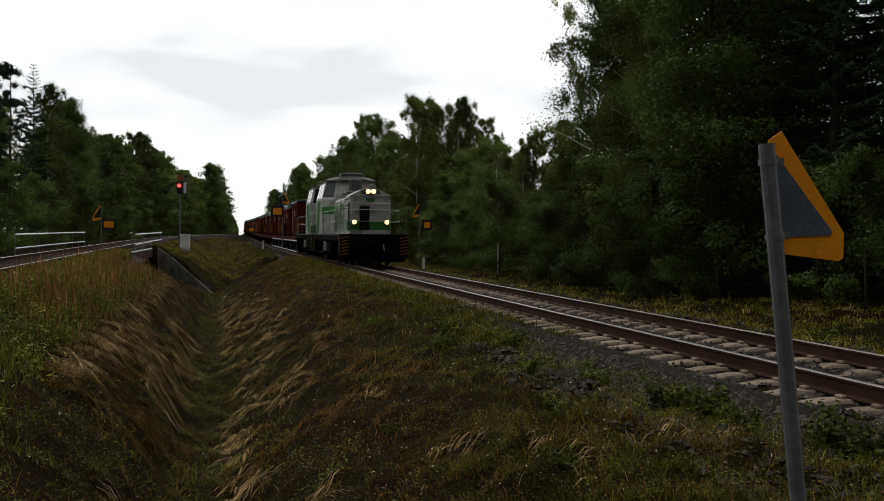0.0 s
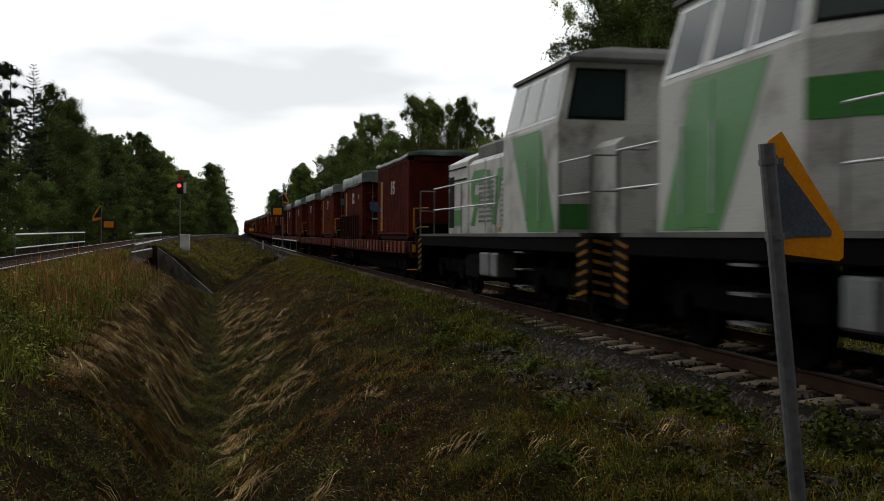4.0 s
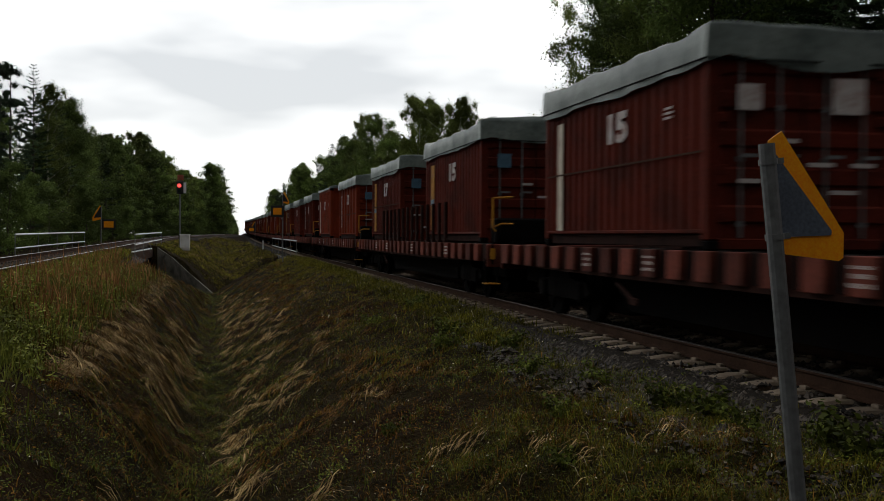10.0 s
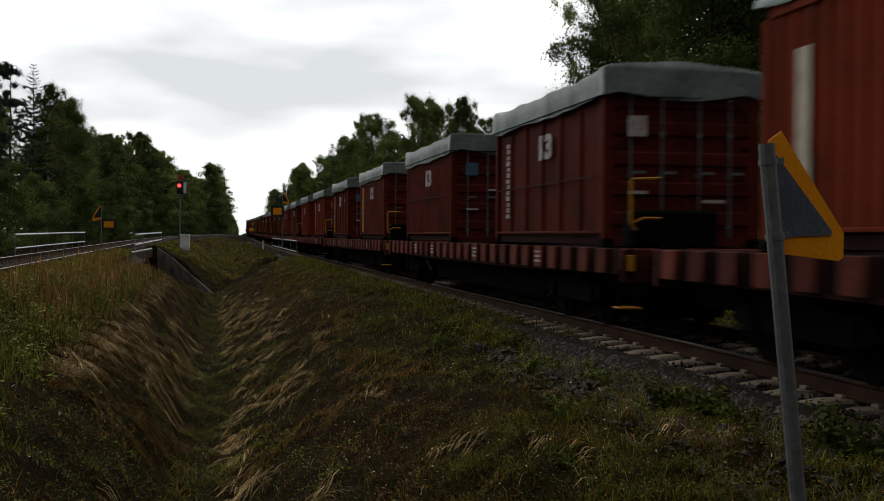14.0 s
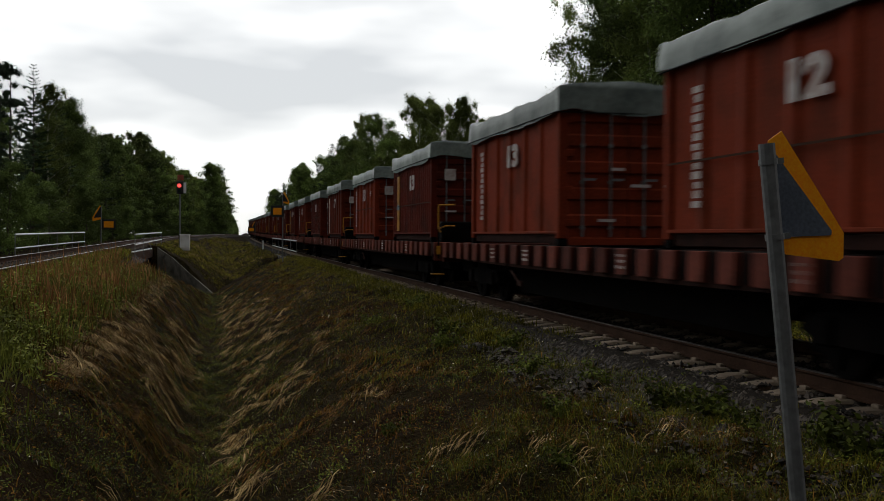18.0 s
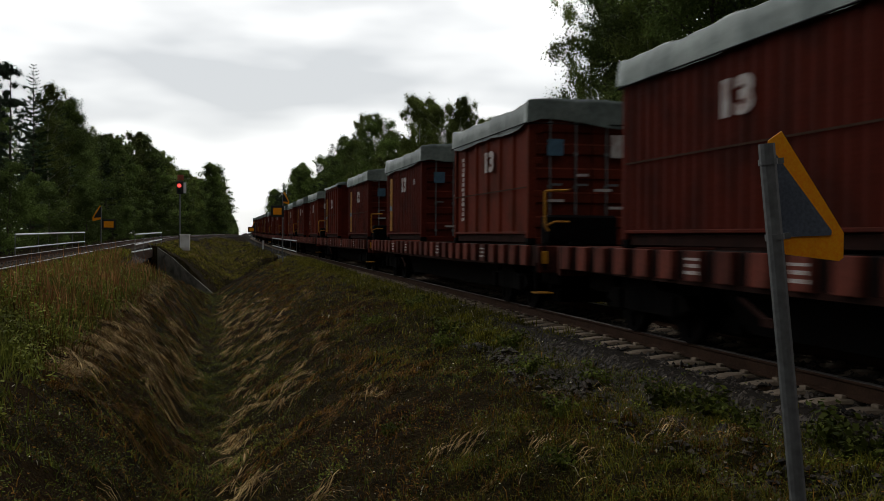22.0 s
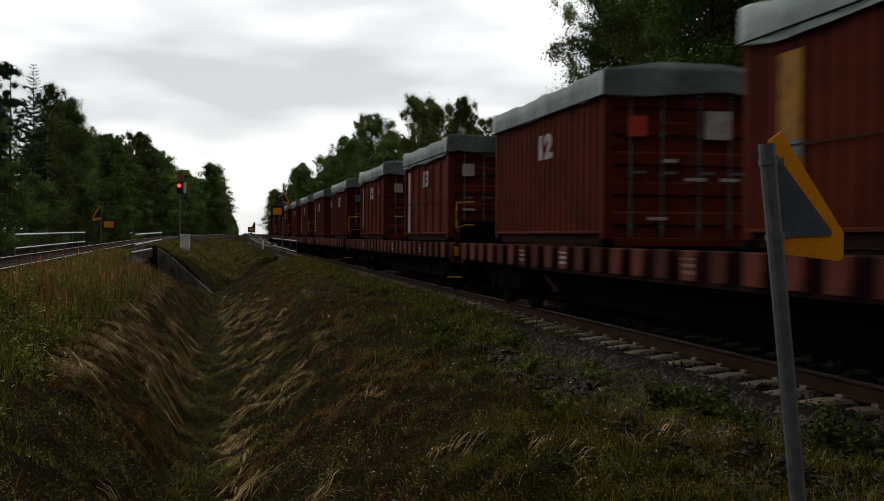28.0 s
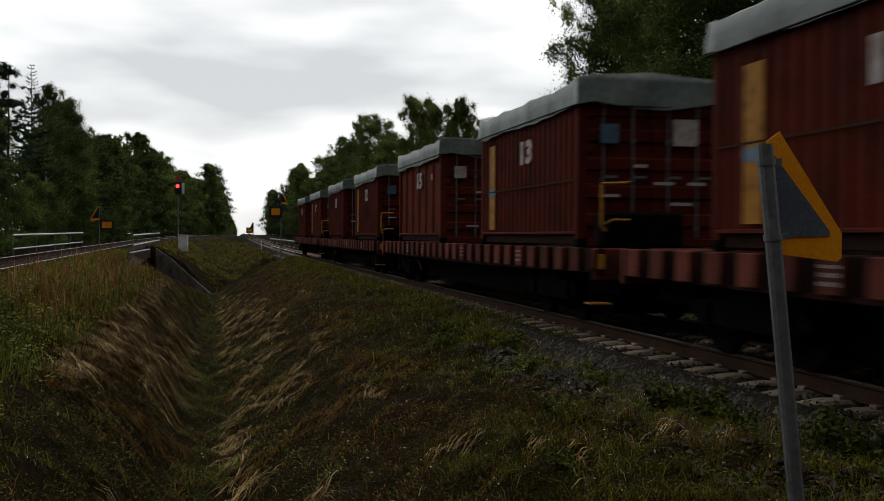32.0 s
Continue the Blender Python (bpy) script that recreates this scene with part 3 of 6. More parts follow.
def spruce(name, label, h, seed, mat=1, count=22000, width=0.17, size=0.075):
    """Whorls of drooping boughs, each a flat spray that narrows to its tip."""
    rng = random.Random(seed)
    tree = thing(name, label, "tree", "trees along the line")
    b = Build()
    b.rod((0, 0, -0.25), (0, 0, h * 0.99), 0.011 * h, 0.008, 7, caps=False)
    feet, ways = [], []
    z = h * 0.05
    while z < h * 0.985:
        u = z / h
        reach = h * width * (1 - u) ** 0.68 + 0.16
        for _ in range(7 if u < .75 else 5):
            an = rng.random() * 6.283
            ln = reach * rng.uniform(0.55, 1.15)
            d = Vector((math.cos(an), math.sin(an), 0.30 - 0.62 * (1 - u))).normalized()
            b.rod((0, 0, z), Vector((0, 0, z)) + d * ln * 0.9, 0.018, 0.006, 4, caps=False)
            feet.append((0, 0, z))
            ways.append(tuple(d * ln))
        z += h * 0.030 * (1 - 0.45 * u) * rng.uniform(0.8, 1.25)
    part("trunk", b, M_BARK, tree)
    r = np.random.RandomState(seed)
    feet, ways = np.array(feet), np.array(ways)
    ln = np.linalg.norm(ways, axis=1)
    per = np.maximum(16, (count * ln ** 1.15 / np.sum(ln ** 1.15)).astype(int))
    foot, way, le = np.repeat(feet, per, 0), np.repeat(ways, per, 0), np.repeat(ln, per)
    n = len(foot)
    w = 0.15 + 0.85 * r.rand(n) ** 0.75
    side = np.stack([-way[:, 1], way[:, 0], np.zeros(n)], 1) / le[:, None]
    lat = r.randn(n) * 0.17 * le * (1.12 - w)
    c = foot + way * w[:, None] + side * lat[:, None]
    c[:, 2] += 0.16 * le * w ** 2 - np.abs(lat) * 0.5 - 0.10 * np.minimum(1, le) * r.rand(n) ** 1.5
    nor = np.array([0, 0, 0.9]) + way / le[:, None] * 0.45 + r.randn(n, 3) * 0.35
    nor /= np.linalg.norm(nor, axis=1)[:, None]
    a = way / le[:, None] + side * np.sign(lat)[:, None] * 0.8 + r.randn(n, 3) * 0.35
    a -= nor * np.sum(a * nor, 1)[:, None]
    a /= np.linalg.norm(a, axis=1)[:, None] + 1e-6
    bb = np.cross(nor, a)
    s = (size * (0.6 + 0.8 * r.rand(n)) * np.clip(le / 0.8, 0.6, 1))[:, None]
    v = np.stack([c - a * s, c + bb * s * 0.42, c + a * s, c - bb * s * 0.42], 1).reshape(-1, 3)
    part("crown", fast_mesh("crown", v, np.arange(n * 4).reshape(-1, 4), M_LEAF[mat]), None, tree)
    return tree


def pine(name, label, h, seed, count=18000, size=0.055, low=0.30):
    rng = random.Random(seed)
    tree = thing(name, label, "tree", "trees along the line")
    b = Build()
    b.rod((0, 0, -0.25), (0.1, 0, h * 0.97), 0.011 * h, 0.03, 8, caps=False)
    cents, rad = [], []
    for k in range(int(h * 2.6)):
        u = rng.random()
        z = h * (low + (0.98 - low) * u)
        reach = h * 0.16 * (1.05 - u * 0.75) * rng.uniform(0.6, 1.1)
        an = rng.random() * 6.283
        q = branch_rods(b, (0, 0, z), Vector((math.cos(an), math.sin(an), 0.25)).normalized(), reach, 0.035, rng, 4)
        for w in (0.4, 0.6, 0.8, 1.0):
            j = min(2, int(w * 3 - 0.01))
            off = Vector((rng.uniform(-.3, .3), rng.uniform(-.3, .3), rng.uniform(-.12, .22)))
            cents.append(tuple(q[j].lerp(q[j + 1], w * 3 - j) + off))
            rad.append(rng.uniform(0.16, 0.34))
    part("trunk", b, M_BARK, tree)
    v, f = leaves(cents, count // len(cents), rad, size, seed, (1.0, 1.0, 0.8), loose=0.6)
    part("crown", fast_mesh("crown", v, f, M_LEAF[3]), None, tree)
    return tree


def place(tree, x, y, turn, s, sz=None, first=False):
    m = pose(x, y, float(height(x, y)), 0, 0, turn)
    if first:
        tree.matrix_basis = m
        ob = tree
    else:
        ob = copy_thing(tree, m)
    ob.scale = (s, s, sz or s)
    return ob


def top_of(me):
    co = np.zeros(len(me.vertices) * 3)
    me.vertices.foreach_get("co", co)
    return float(co[2::3].max())


def woods():
    kinds = {}
    # near trees carry many small leaves, those further off fewer and larger ones
    for tag, lod, size in (("", 1.0, 0.040), ("_mid", 0.55, 0.056), ("_far", 0.22, 0.105)):
        kinds["birch" + tag] = broadleaf("birch_tree", "slender birch tree with pale bark and light crown", 12.0, 11, 0.06, 0.165, 0, M_BIRCH, int(56000 * lod), size, clump=0.46, droop=0.5, sub=8, loose=0.8)
        kinds["birch2" + tag] = broadleaf("birch_tree", "tall birch tree with drooping twigs at the wood edge", 12.0, 23, 0.08, 0.15, 0, M_BIRCH, int(52000 * lod), size, clump=0.44, droop=0.6, sub=8, loose=0.8)
        kinds["alder" + tag] = broadleaf("alder_tree", "dense dark green broadleaf tree in the wood", 12.0, 37, 0.05, 0.20, 2, None, int(66000 * lod), size * 1.1, clump=0.76)
        kinds["alder2" + tag] = broadleaf("alder_tree", "bushy dark broadleaf tree in dense wood", 12.0, 41, 0.03, 0.23, 2, None, int(70000 * lod), size * 1.1, clump=0.82, sub=5)
        kinds["spruce" + tag] = spruce("spruce_tree", "dark green spruce tree in dense wood", 13.0, 53, count=int(52000 * lod), size=size * 1.3)
        kinds["spruce2" + tag] = spruce("spruce_tree", "tall narrow dark spruce tree", 13.0, 59, width=0.14, count=int(46000 * lod), size=size * 1.3)
        kinds["pine" + tag] = pine("pine_tree", "tall pine tree with bare lower trunk", 14.0, 61, int(34000 * lod), size)
    for tag, seed in (("shrub", 71), ("shrub2", 83)):
        kinds[tag] = broadleaf("willow_shrub", "leafy green willow shrub at the edge of the wood", 3.6, seed, 0.02, 0.34, 2, None, 15000, 0.036, clump=1.6, sub=5)
    kinds["thin_birch"] = broadleaf("birch_tree", "thin half-bare birch tree with white trunk", 12.0, 29, 0.45, 0.09, 0, M_BIRCH, 3000, 0.05, clump=0.34, droop=0.4)
    used = set()
    tops = {k: max(top_of(c.data) for c in t.children) for k, t in kinds.items()}
    rng = random.Random(77)

    def put(kind, x, y, s, sz=None):
        if kind[:4] not in ("thin", "shru"):
            kind += "_far" if y > 118 or y < 0 or x > 26 else "_mid" if y > 43 or x > 20.8 or s < 0.4 else ""
        t = kinds[kind]
        place(t, x, y, rng.uniform(0, 360), s, sz, t.name not in used)
        used.add(t.name)

    # large dark wood beside the line: closed in front, a thin stand of pines further along it
    for x, y, kind, s in [(14.2, 28, "alder", 1.15), (16.2, 32, "alder2", 1.2), (16.2, 36.0, "birch2", 1.3), (14.6, 33.5, "birch", 1.0), (16.2, 37.8, "birch", 1.2), (15.8, 39.6, "alder", 1.05), (15.4, 41.8, "birch2", 1.15), (17.4, 43.0, "birch", 1.05), (14.9, 36, "alder", 0.62), (16.6, 26, "spruce", 1.15),
                          (16.8, 30, "spruce2", 1.3), (18.0, 23.0, "spruce2", 1.15), (18.6, 26.4, "spruce", 1.3), (18.9, 20.0, "birch2", 1.2), (20.4, 35, "alder", 1.25),
                          (19.3, 16.6, "pine", 1.05), (20.6, 18.4, "pine", 1.25), (19.9, 13.6, "pine", 1.1), (21.4, 15.4, "spruce2", 1.2), (20.5, 32, "pine", 1.2), (20, 28.5, "alder2", 1.3),
                          (22.3, 21.5, "pine", 1.3), (23.5, 24.5, "pine", 1.3), (22.9, 17.8, "birch2", 1.2), (19.4, 38, "spruce2", 1.25), (24.5, 19.5, "pine", 1.25)]:
        put(kind, x, y, s)
    n = 0
    deep = random.Random(78)
    while n < 20:
        x, y = deep.uniform(22, 44), deep.uniform(8, 62)
        if 0.50 < x / y < 0.62 or (x / y > 1.1 and y > 8):
            put(deep.choice(["spruce", "alder", "pine", "spruce2", "alder2"]), x, y, deep.uniform(1.05, 1.35))
            n += 1
    # low growth behind the pines closes the wood near the ground
    for i in range(26):
        y = 14 + 1.3 * i + deep.uniform(-.6, .6)
        put(deep.choice(["alder", "alder2", "spruce", "birch"]), 21.5 + deep.uniform(-0.5, 3.0) + max(0, y - 30) * 0.1, y, deep.uniform(0.40, 0.52))
    # undergrowth along the edge of the wood
    for i in range(26):
        y = 11 + 1.25 * i + rng.uniform(-.5, .5)
        put(rng.choice(["shrub", "shrub2"]), 13.4 + rng.uniform(-0.5, 0.9) + (y < 27) * 2.4 + (y < 21) * 1.6, y, rng.uniform(0.55, 1.1))
    # lighter birches further along, lower beside the wood
    for x, y, kind, s in [(14.4, 42, "alder2", 0.45), (15.5, 46, "birch2", 0.56), (15.5, 52, "birch", 0.58), (16.6, 50, "alder", 0.45), (14.6, 56, "alder2", 0.46), (16.4, 57, "birch2", 0.52),
                          (15.4, 60, "alder", 0.45), (16.5, 63, "birch2", 0.68), (18.0, 66, "alder2", 0.55), (17.0, 73.5, "birch", 0.99), (17.9, 75.5, "birch2", 0.94), (16.4, 76.5, "birch", 0.98), (18.6, 73.0, "birch2", 0.86), (15.4, 70, "alder", 0.52),
                          (15.0, 79, "birch2", 1.04), (15.9, 81.5, "birch", 1.08), (16.8, 84.0, "birch", 1.0), (14.4, 84, "alder2", 0.6), (15.4, 95, "alder", 0.90), (14.2, 91, "birch", 0.75), (14.8, 88, "alder", 0.62), (15.0, 109, "birch2", 1.22),
                          (15.6, 104, "alder2", 1.12), (16.0, 100, "birch2", 0.98), (15.5, 117, "alder", 1.05), (15.5, 127, "alder2", 1.1), (19.5, 60, "alder", 0.5), (20.5, 70, "alder2", 0.62), (20, 84, "alder", 0.7), (20, 95, "alder2", 0.8)]:
        put(kind, x, y, s)
    for i in range(16):
        y = 44.5 + 3.6 * i
        put(rng.choice(["alder", "alder2", "birch"]), 15.6 + rng.uniform(-0.6, 0.8) + 0.012 * y, y, rng.uniform(0.44, 0.56) + 0.0016 * y)
        put(rng.choice(["alder", "alder2", "spruce"]), rng.uniform(19, 25), y + rng.uniform(-2, 2), rng.uniform(0.46, 0.58))
    for i in range(22):
        y = 43 + 2.6 * i + rng.uniform(-.8, .8)
        put(rng.choice(["shrub", "shrub2"]), 13.0 + rng.uniform(-0.6, 0.8), y, rng.uniform(0.6, 1.15))
    put("thin_birch", 12.75, 47.0, 0.50)
    put("thin_birch", 16.4, 60.0, 0.66)
    y = 130.0
    while y < 430:
        for k in range(2):
            x = tx(y) + 9.0 + 6 * k + rng.uniform(-1.2, 1.2)
            s = 1.06 if y < 175 else 1.16
            put(rng.choice(["alder", "spruce", "alder2", "spruce2"]), x, y + rng.uniform(-3, 3), s * rng.uniform(0.92, 1.1))
        y += 8 + y * 0.02
    # the wood along the raised track: its height goes up and down along the line
    along = [55, 70, 80, 90, 100, 110, 120, 135, 150, 165, 180, 200, 230, 300]
    tall = [11.0, 11.6, 12.6, 13.6, 13.2, 12.4, 11.8, 12.8, 14.6, 14.6, 13.9, 12.8, 12.8, 15.0]
    y = 60.0
    while y < 300:
        x = lx(y) - 7.9 + rng.uniform(-1.0, 0.8)
        h = float(np.interp(y, along, tall))
        kind = rng.choice(["pine", "spruce", "alder2", "spruce2", "pine"] if y < 84 else ["alder", "alder2", "birch", "spruce", "alder2", "birch2", "alder2"])
        s = h * rng.uniform(0.86, 1.06) / tops[kind]
        put(kind, x, y, s)
        kind = rng.choice(["alder2", "spruce", "alder", "alder2"] if y > 95 else ["alder", "alder2"])
        put(kind, x - rng.uniform(4, 8), y + rng.uniform(-3, 3), h * rng.uniform(0.86, 1.03) / tops[kind])
        put(rng.choice(["shrub", "shrub2"]), x + 2.0 + rng.uniform(-0.5, 0.8), y + rng.uniform(-1, 1), rng.uniform(0.5, 1.4))
        y += rng.uniform(3.2, 5.6)
    y = 250.0
    while y < 460:
        kind = rng.choice(["alder", "alder2", "spruce"])
        put(kind, lx(y) - 4.0 - rng.uniform(0, 1.5), y, 16.6 * rng.uniform(0.85, 1.05) / tops[kind])
        y += 9
    y = 300.0
    while y < 1500:
        put(rng.choice(["alder", "spruce", "alder2"]), lx(y) - 5.0 + rng.uniform(-1.0, 0.6), y, rng.uniform(1.0, 1.2))
        put(rng.choice(["alder", "spruce", "alder2"]), lx(y) - 14.0 + rng.uniform(-3, 3), y, rng.uniform(0.85, 1.0))
        y += 9 + (y - 300) * 0.02
    # closing woods behind the camera
    for i in range(9):
        put(rng.choice(["alder2", "spruce"]), -28 + 4.4 * i, -34 + rng.uniform(-5, 5), rng.uniform(0.9, 1.2))
        put(rng.choice(["alder2", "spruce", "alder"]), -20 - rng.uniform(0, 6), -28 + 6 * i, rng.uniform(0.9, 1.2))
    # templates that stand nowhere are taken away
    for t in {t.name: t for t in kinds.values() if t.name not in used}.values():
        for o in (*t.children_recursive, t):
            bpy.data.objects.remove(o)


woods()
# ---- the train: positions along the line at a time ----
WAGON_PITCH, LEAD = 20.75, 74.9


def run(t):
    """Metres that the train has gone at t seconds."""
    return 11.2 * t + 0.0516 * t * t - 0.00057 * t ** 3


def on_line(y):
    slope = 5.6e-5 * abs(y)
    return Matrix.Translation((tx(y), y, tz(y))) @ pose(0, 0, 0, math.degrees(4.2e-5 * abs(y) + 0.0005), 0, -math.degrees(math.atan(slope)))


TIMES = [0.0] + [1.0 * k for k in range(1, 32)] + [32.0]
MOVING = []


def rolls(ob, y0, local=None):
    """Notes a thing whose reference point stands at y0 on the line at the start."""
    MOVING.append((ob, y0, local))
    ob.matrix_basis = on_line(y0) @ (local or Matrix())


# ---- flat wagon ----
def wheelset(parent, y, r=0.46):
    b = Build()
    b.rod((-0.85, 0, 0), (0.85, 0, 0), 0.075, n=10)
    for s in (-1, 1):
        b.rod((s * 0.74, 0, 0), (s * 0.77, 0, 0), r + 0.03, n=22)
        b.rod((s * 0.77, 0, 0), (s * 0.87, 0, 0), r, n=22)
        b.rod((s * 0.87, 0, 0), (s * 0.89, 0, 0), 0.12, n=8)
        for k in range(4):
            a = k * math.pi / 2
            b.rod((s * 0.885, math.cos(a) * 0.2, math.sin(a) * 0.2), (s * 0.885, math.cos(a) * 0.38, math.sin(a) * 0.38), 0.02, n=5)
    return part("wheelset", b, M_BLACK, parent, "dark steel wheelset on an axle", pose(0, y, r))


def flat_wagon():
    w = thing("flat_wagon", "faded red container flat wagon with ribbed side sills", "railway wagon", "flat wagons of the train")
    L = 19.5
    b = Build()
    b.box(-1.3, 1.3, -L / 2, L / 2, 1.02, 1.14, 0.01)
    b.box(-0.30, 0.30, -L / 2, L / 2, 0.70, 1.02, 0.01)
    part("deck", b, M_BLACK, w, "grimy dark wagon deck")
    for s in (-1, 1):
        x0, x1 = sorted((s * 1.30, s * 1.36))
        # sill is darker than its pockets, so the gaps between them read dark
        b = Build()
        b.prism([(-L / 2, 0.84), (-L / 2, 1.19), (L / 2, 1.19), (L / 2, 0.84), (L / 2 - 3.4, 0.80), (3.5, 0.78), (-3.5, 0.78), (-L / 2 + 3.4, 0.80)], "x", x0, x1)
        sill = part("side_sill", b, M_SILL, w, "dark red steel side sill")
        me = Build().box(-0.05, 0.035, -0.19, 0.19, 0.0, 0.35, 0.008).box(-0.045, 0.042, -0.03, 0.03, 0.02, 0.33, 0.005).mesh("sill_pocket", M_WAGON)
        tall = Build().box(-0.05, 0.05, -0.055, 0.055, 0.0, 0.34, 0.012).mesh("sill_rib", M_BLACK)
        k, y = 0, -L / 2 + 0.5
        while y < L / 2 - 0.3:
            part("sill_pocket", me, None, sill, at=pose(s * 1.40, y, 0.84))
            part("sill_rib", tall, None, sill, at=pose(s * 1.345, y + 0.36, 0.85))
            y += 0.74
            k += 1
        plate = Build().box(-0.004, 0.004, -0.17, 0.17, 0.0, 0.04).box(-0.004, 0.004, -0.15, 0.15, 0.08, 0.12).box(-0.004, 0.004, -0.17, 0.17, 0.16, 0.19)
        for y in (-L / 2 + 0.5 + 0.74 * 4, -L / 2 + 0.5 + 0.74 * 10, -L / 2 + 0.5 + 0.74 * 16, -L / 2 + 0.5 + 0.74 * 19):
            part("lettering_panel", plate, M_LETTER, sill, "small faded white lettering panel", pose(s * 1.446, y, 0.92))
    for y in (-L / 2, L / 2):
        s = -1 if y < 0 else 1
        b = Build()
        b.box(-1.36, 1.36, min(y, y + s * 0.12), max(y, y + s * 0.12), 0.72, 1.19, 0.02)
        part("headstock", b, M_WAGON, w, "red end beam")
        for x in (-0.88, 0.88):
            b = Build()
            b.rod((x, y + s * 0.12, 1.03), (x, y + s * 0.45, 1.03), 0.10, n=10)
            b.rod((x, y + s * 0.45, 1.03), (x, y + s * 0.62, 1.03), 0.075, n=10)
            b.rod((x, y + s * 0.60, 1.03), (x, y + s * 0.64, 1.03), 0.24, 0.22, n=16)
            part("buffer", b, M_BLACK, w, "black round buffer")
        b = Build()
        b.box(-0.12, 0.12, min(y, y + s * 0.62), max(y, y + s * 0.62), 0.88, 1.06, 0.03)
        part("coupler", b, M_BLACK, w)
        hose = Build().path([(0.35, y + s * 0.15, 0.8), (0.38, y + s * 0.35, 0.55), (0.36, y + s * 0.58, 0.62)], 0.028)
        part("brake_hose", hose, M_BLACK, w)
    # shunter's steps and yellow handrails on the leading end
    for x in (-1.25, 1.25):
        y = -L / 2 - 0.10
        b = Build()
        b.path([(x, y - 0.02, 2.12), (x, y - 0.02, 1.52), (x * 0.95, y - 0.02, 1.44)], 0.024)
        b.path([(x * 0.66, y - 0.02, 2.14), (x, y - 0.02, 2.12)], 0.024)
        b.path([(x * 0.66, y - 0.02, 1.60), (x * 0.86, y - 0.02, 1.60), (x, y - 0.02, 1.52)], 0.02)
        part("handrail", b, M_YELLOW, w, "worn yellow bent handrail")
        part("grab_iron", Build().rod((x, y - 0.02, 1.44), (x, y - 0.02, 0.78), 0.02), M_BLACK, w)
        part("end_lamp_bracket", Build().box(x - 0.05, x + 0.05, y - 0.05, y, 0.88, 1.10, 0.01), M_YELLOW, w, "small yellow bracket")
        st = part("step", Build().box(x - 0.16, x + 0.16, y - 0.05, y + 0.22, 0.37, 0.40, 0.01), M_YELLOW, w, "yellow edged foot step")
        for e in (-0.14, 0.11):
            part("step_hanger", Build().box(x + e, x + e + 0.03, y + 0.05, y + 0.10, 0.40, 0.9, 0.005), M_BLACK, st)
    b = Build()
    b.box(-1.12, 0.15, -L / 2 + 0.10, -L / 2 + 0.55, 1.19, 1.72, 0.04)
    b.rod((-0.85, -L / 2 + 0.10, 1.46), (-0.85, -L / 2 + 0.04, 1.46), 0.20, n=18)
    b.rod((-0.85, -L / 2 + 0.3, 1.0), (-0.85, -L / 2 + 0.3, 1.3), 0.05)
    part("handbrake_stand", b, M_BLACK, w, "black handbrake cabinet with wheel")
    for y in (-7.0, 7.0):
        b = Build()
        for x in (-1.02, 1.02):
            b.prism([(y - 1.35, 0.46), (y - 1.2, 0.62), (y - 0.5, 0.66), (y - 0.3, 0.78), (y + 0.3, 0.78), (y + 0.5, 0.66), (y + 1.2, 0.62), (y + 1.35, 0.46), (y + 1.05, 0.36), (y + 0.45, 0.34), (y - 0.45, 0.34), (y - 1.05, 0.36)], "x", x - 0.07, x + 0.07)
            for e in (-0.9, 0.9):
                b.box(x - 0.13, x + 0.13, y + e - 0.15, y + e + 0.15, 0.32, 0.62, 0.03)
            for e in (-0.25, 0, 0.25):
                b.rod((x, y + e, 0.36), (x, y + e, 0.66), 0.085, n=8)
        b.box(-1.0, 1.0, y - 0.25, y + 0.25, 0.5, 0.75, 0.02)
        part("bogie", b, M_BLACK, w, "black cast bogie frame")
        wheelset(w, y - 0.9)
        wheelset(w, y + 0.9)
    # deep truss girders and solid blocks, added so the space below deck stays black
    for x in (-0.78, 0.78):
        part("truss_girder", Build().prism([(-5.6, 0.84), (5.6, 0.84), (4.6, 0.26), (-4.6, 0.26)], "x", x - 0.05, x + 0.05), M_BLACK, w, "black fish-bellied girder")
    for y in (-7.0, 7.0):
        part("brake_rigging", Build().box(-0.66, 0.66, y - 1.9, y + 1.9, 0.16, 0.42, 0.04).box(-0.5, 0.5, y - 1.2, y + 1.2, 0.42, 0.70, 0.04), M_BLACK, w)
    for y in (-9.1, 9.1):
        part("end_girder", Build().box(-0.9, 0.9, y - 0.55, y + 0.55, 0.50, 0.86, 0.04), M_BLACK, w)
    b = Build()
    b.box(-0.55, 0.5, -1.6, -0.9, 0.30, 0.7, 0.03)
    part("equipment_box", b, M_BLACK, w)
    part("air_tank", Build().rod((-0.2, 0.2, 0.55), (-0.2, 1.5, 0.55), 0.19, n=12), M_BLACK, w)
    for x in (-1.32, 1.32):
        b = Build()
        b.rod((x, 3.4, 0.52), (x, 3.9, 0.70), 0.025)
        b.box(x - 0.02, x + 0.02, 3.2, 3.45, 0.44, 0.54, 0.01)
        part("brake_lever", b, M_SILL, w, "grimy brake changeover lever")
    return w


# ---- containers ----
CL, CW, CH = 6.058, 2.438, 2.50


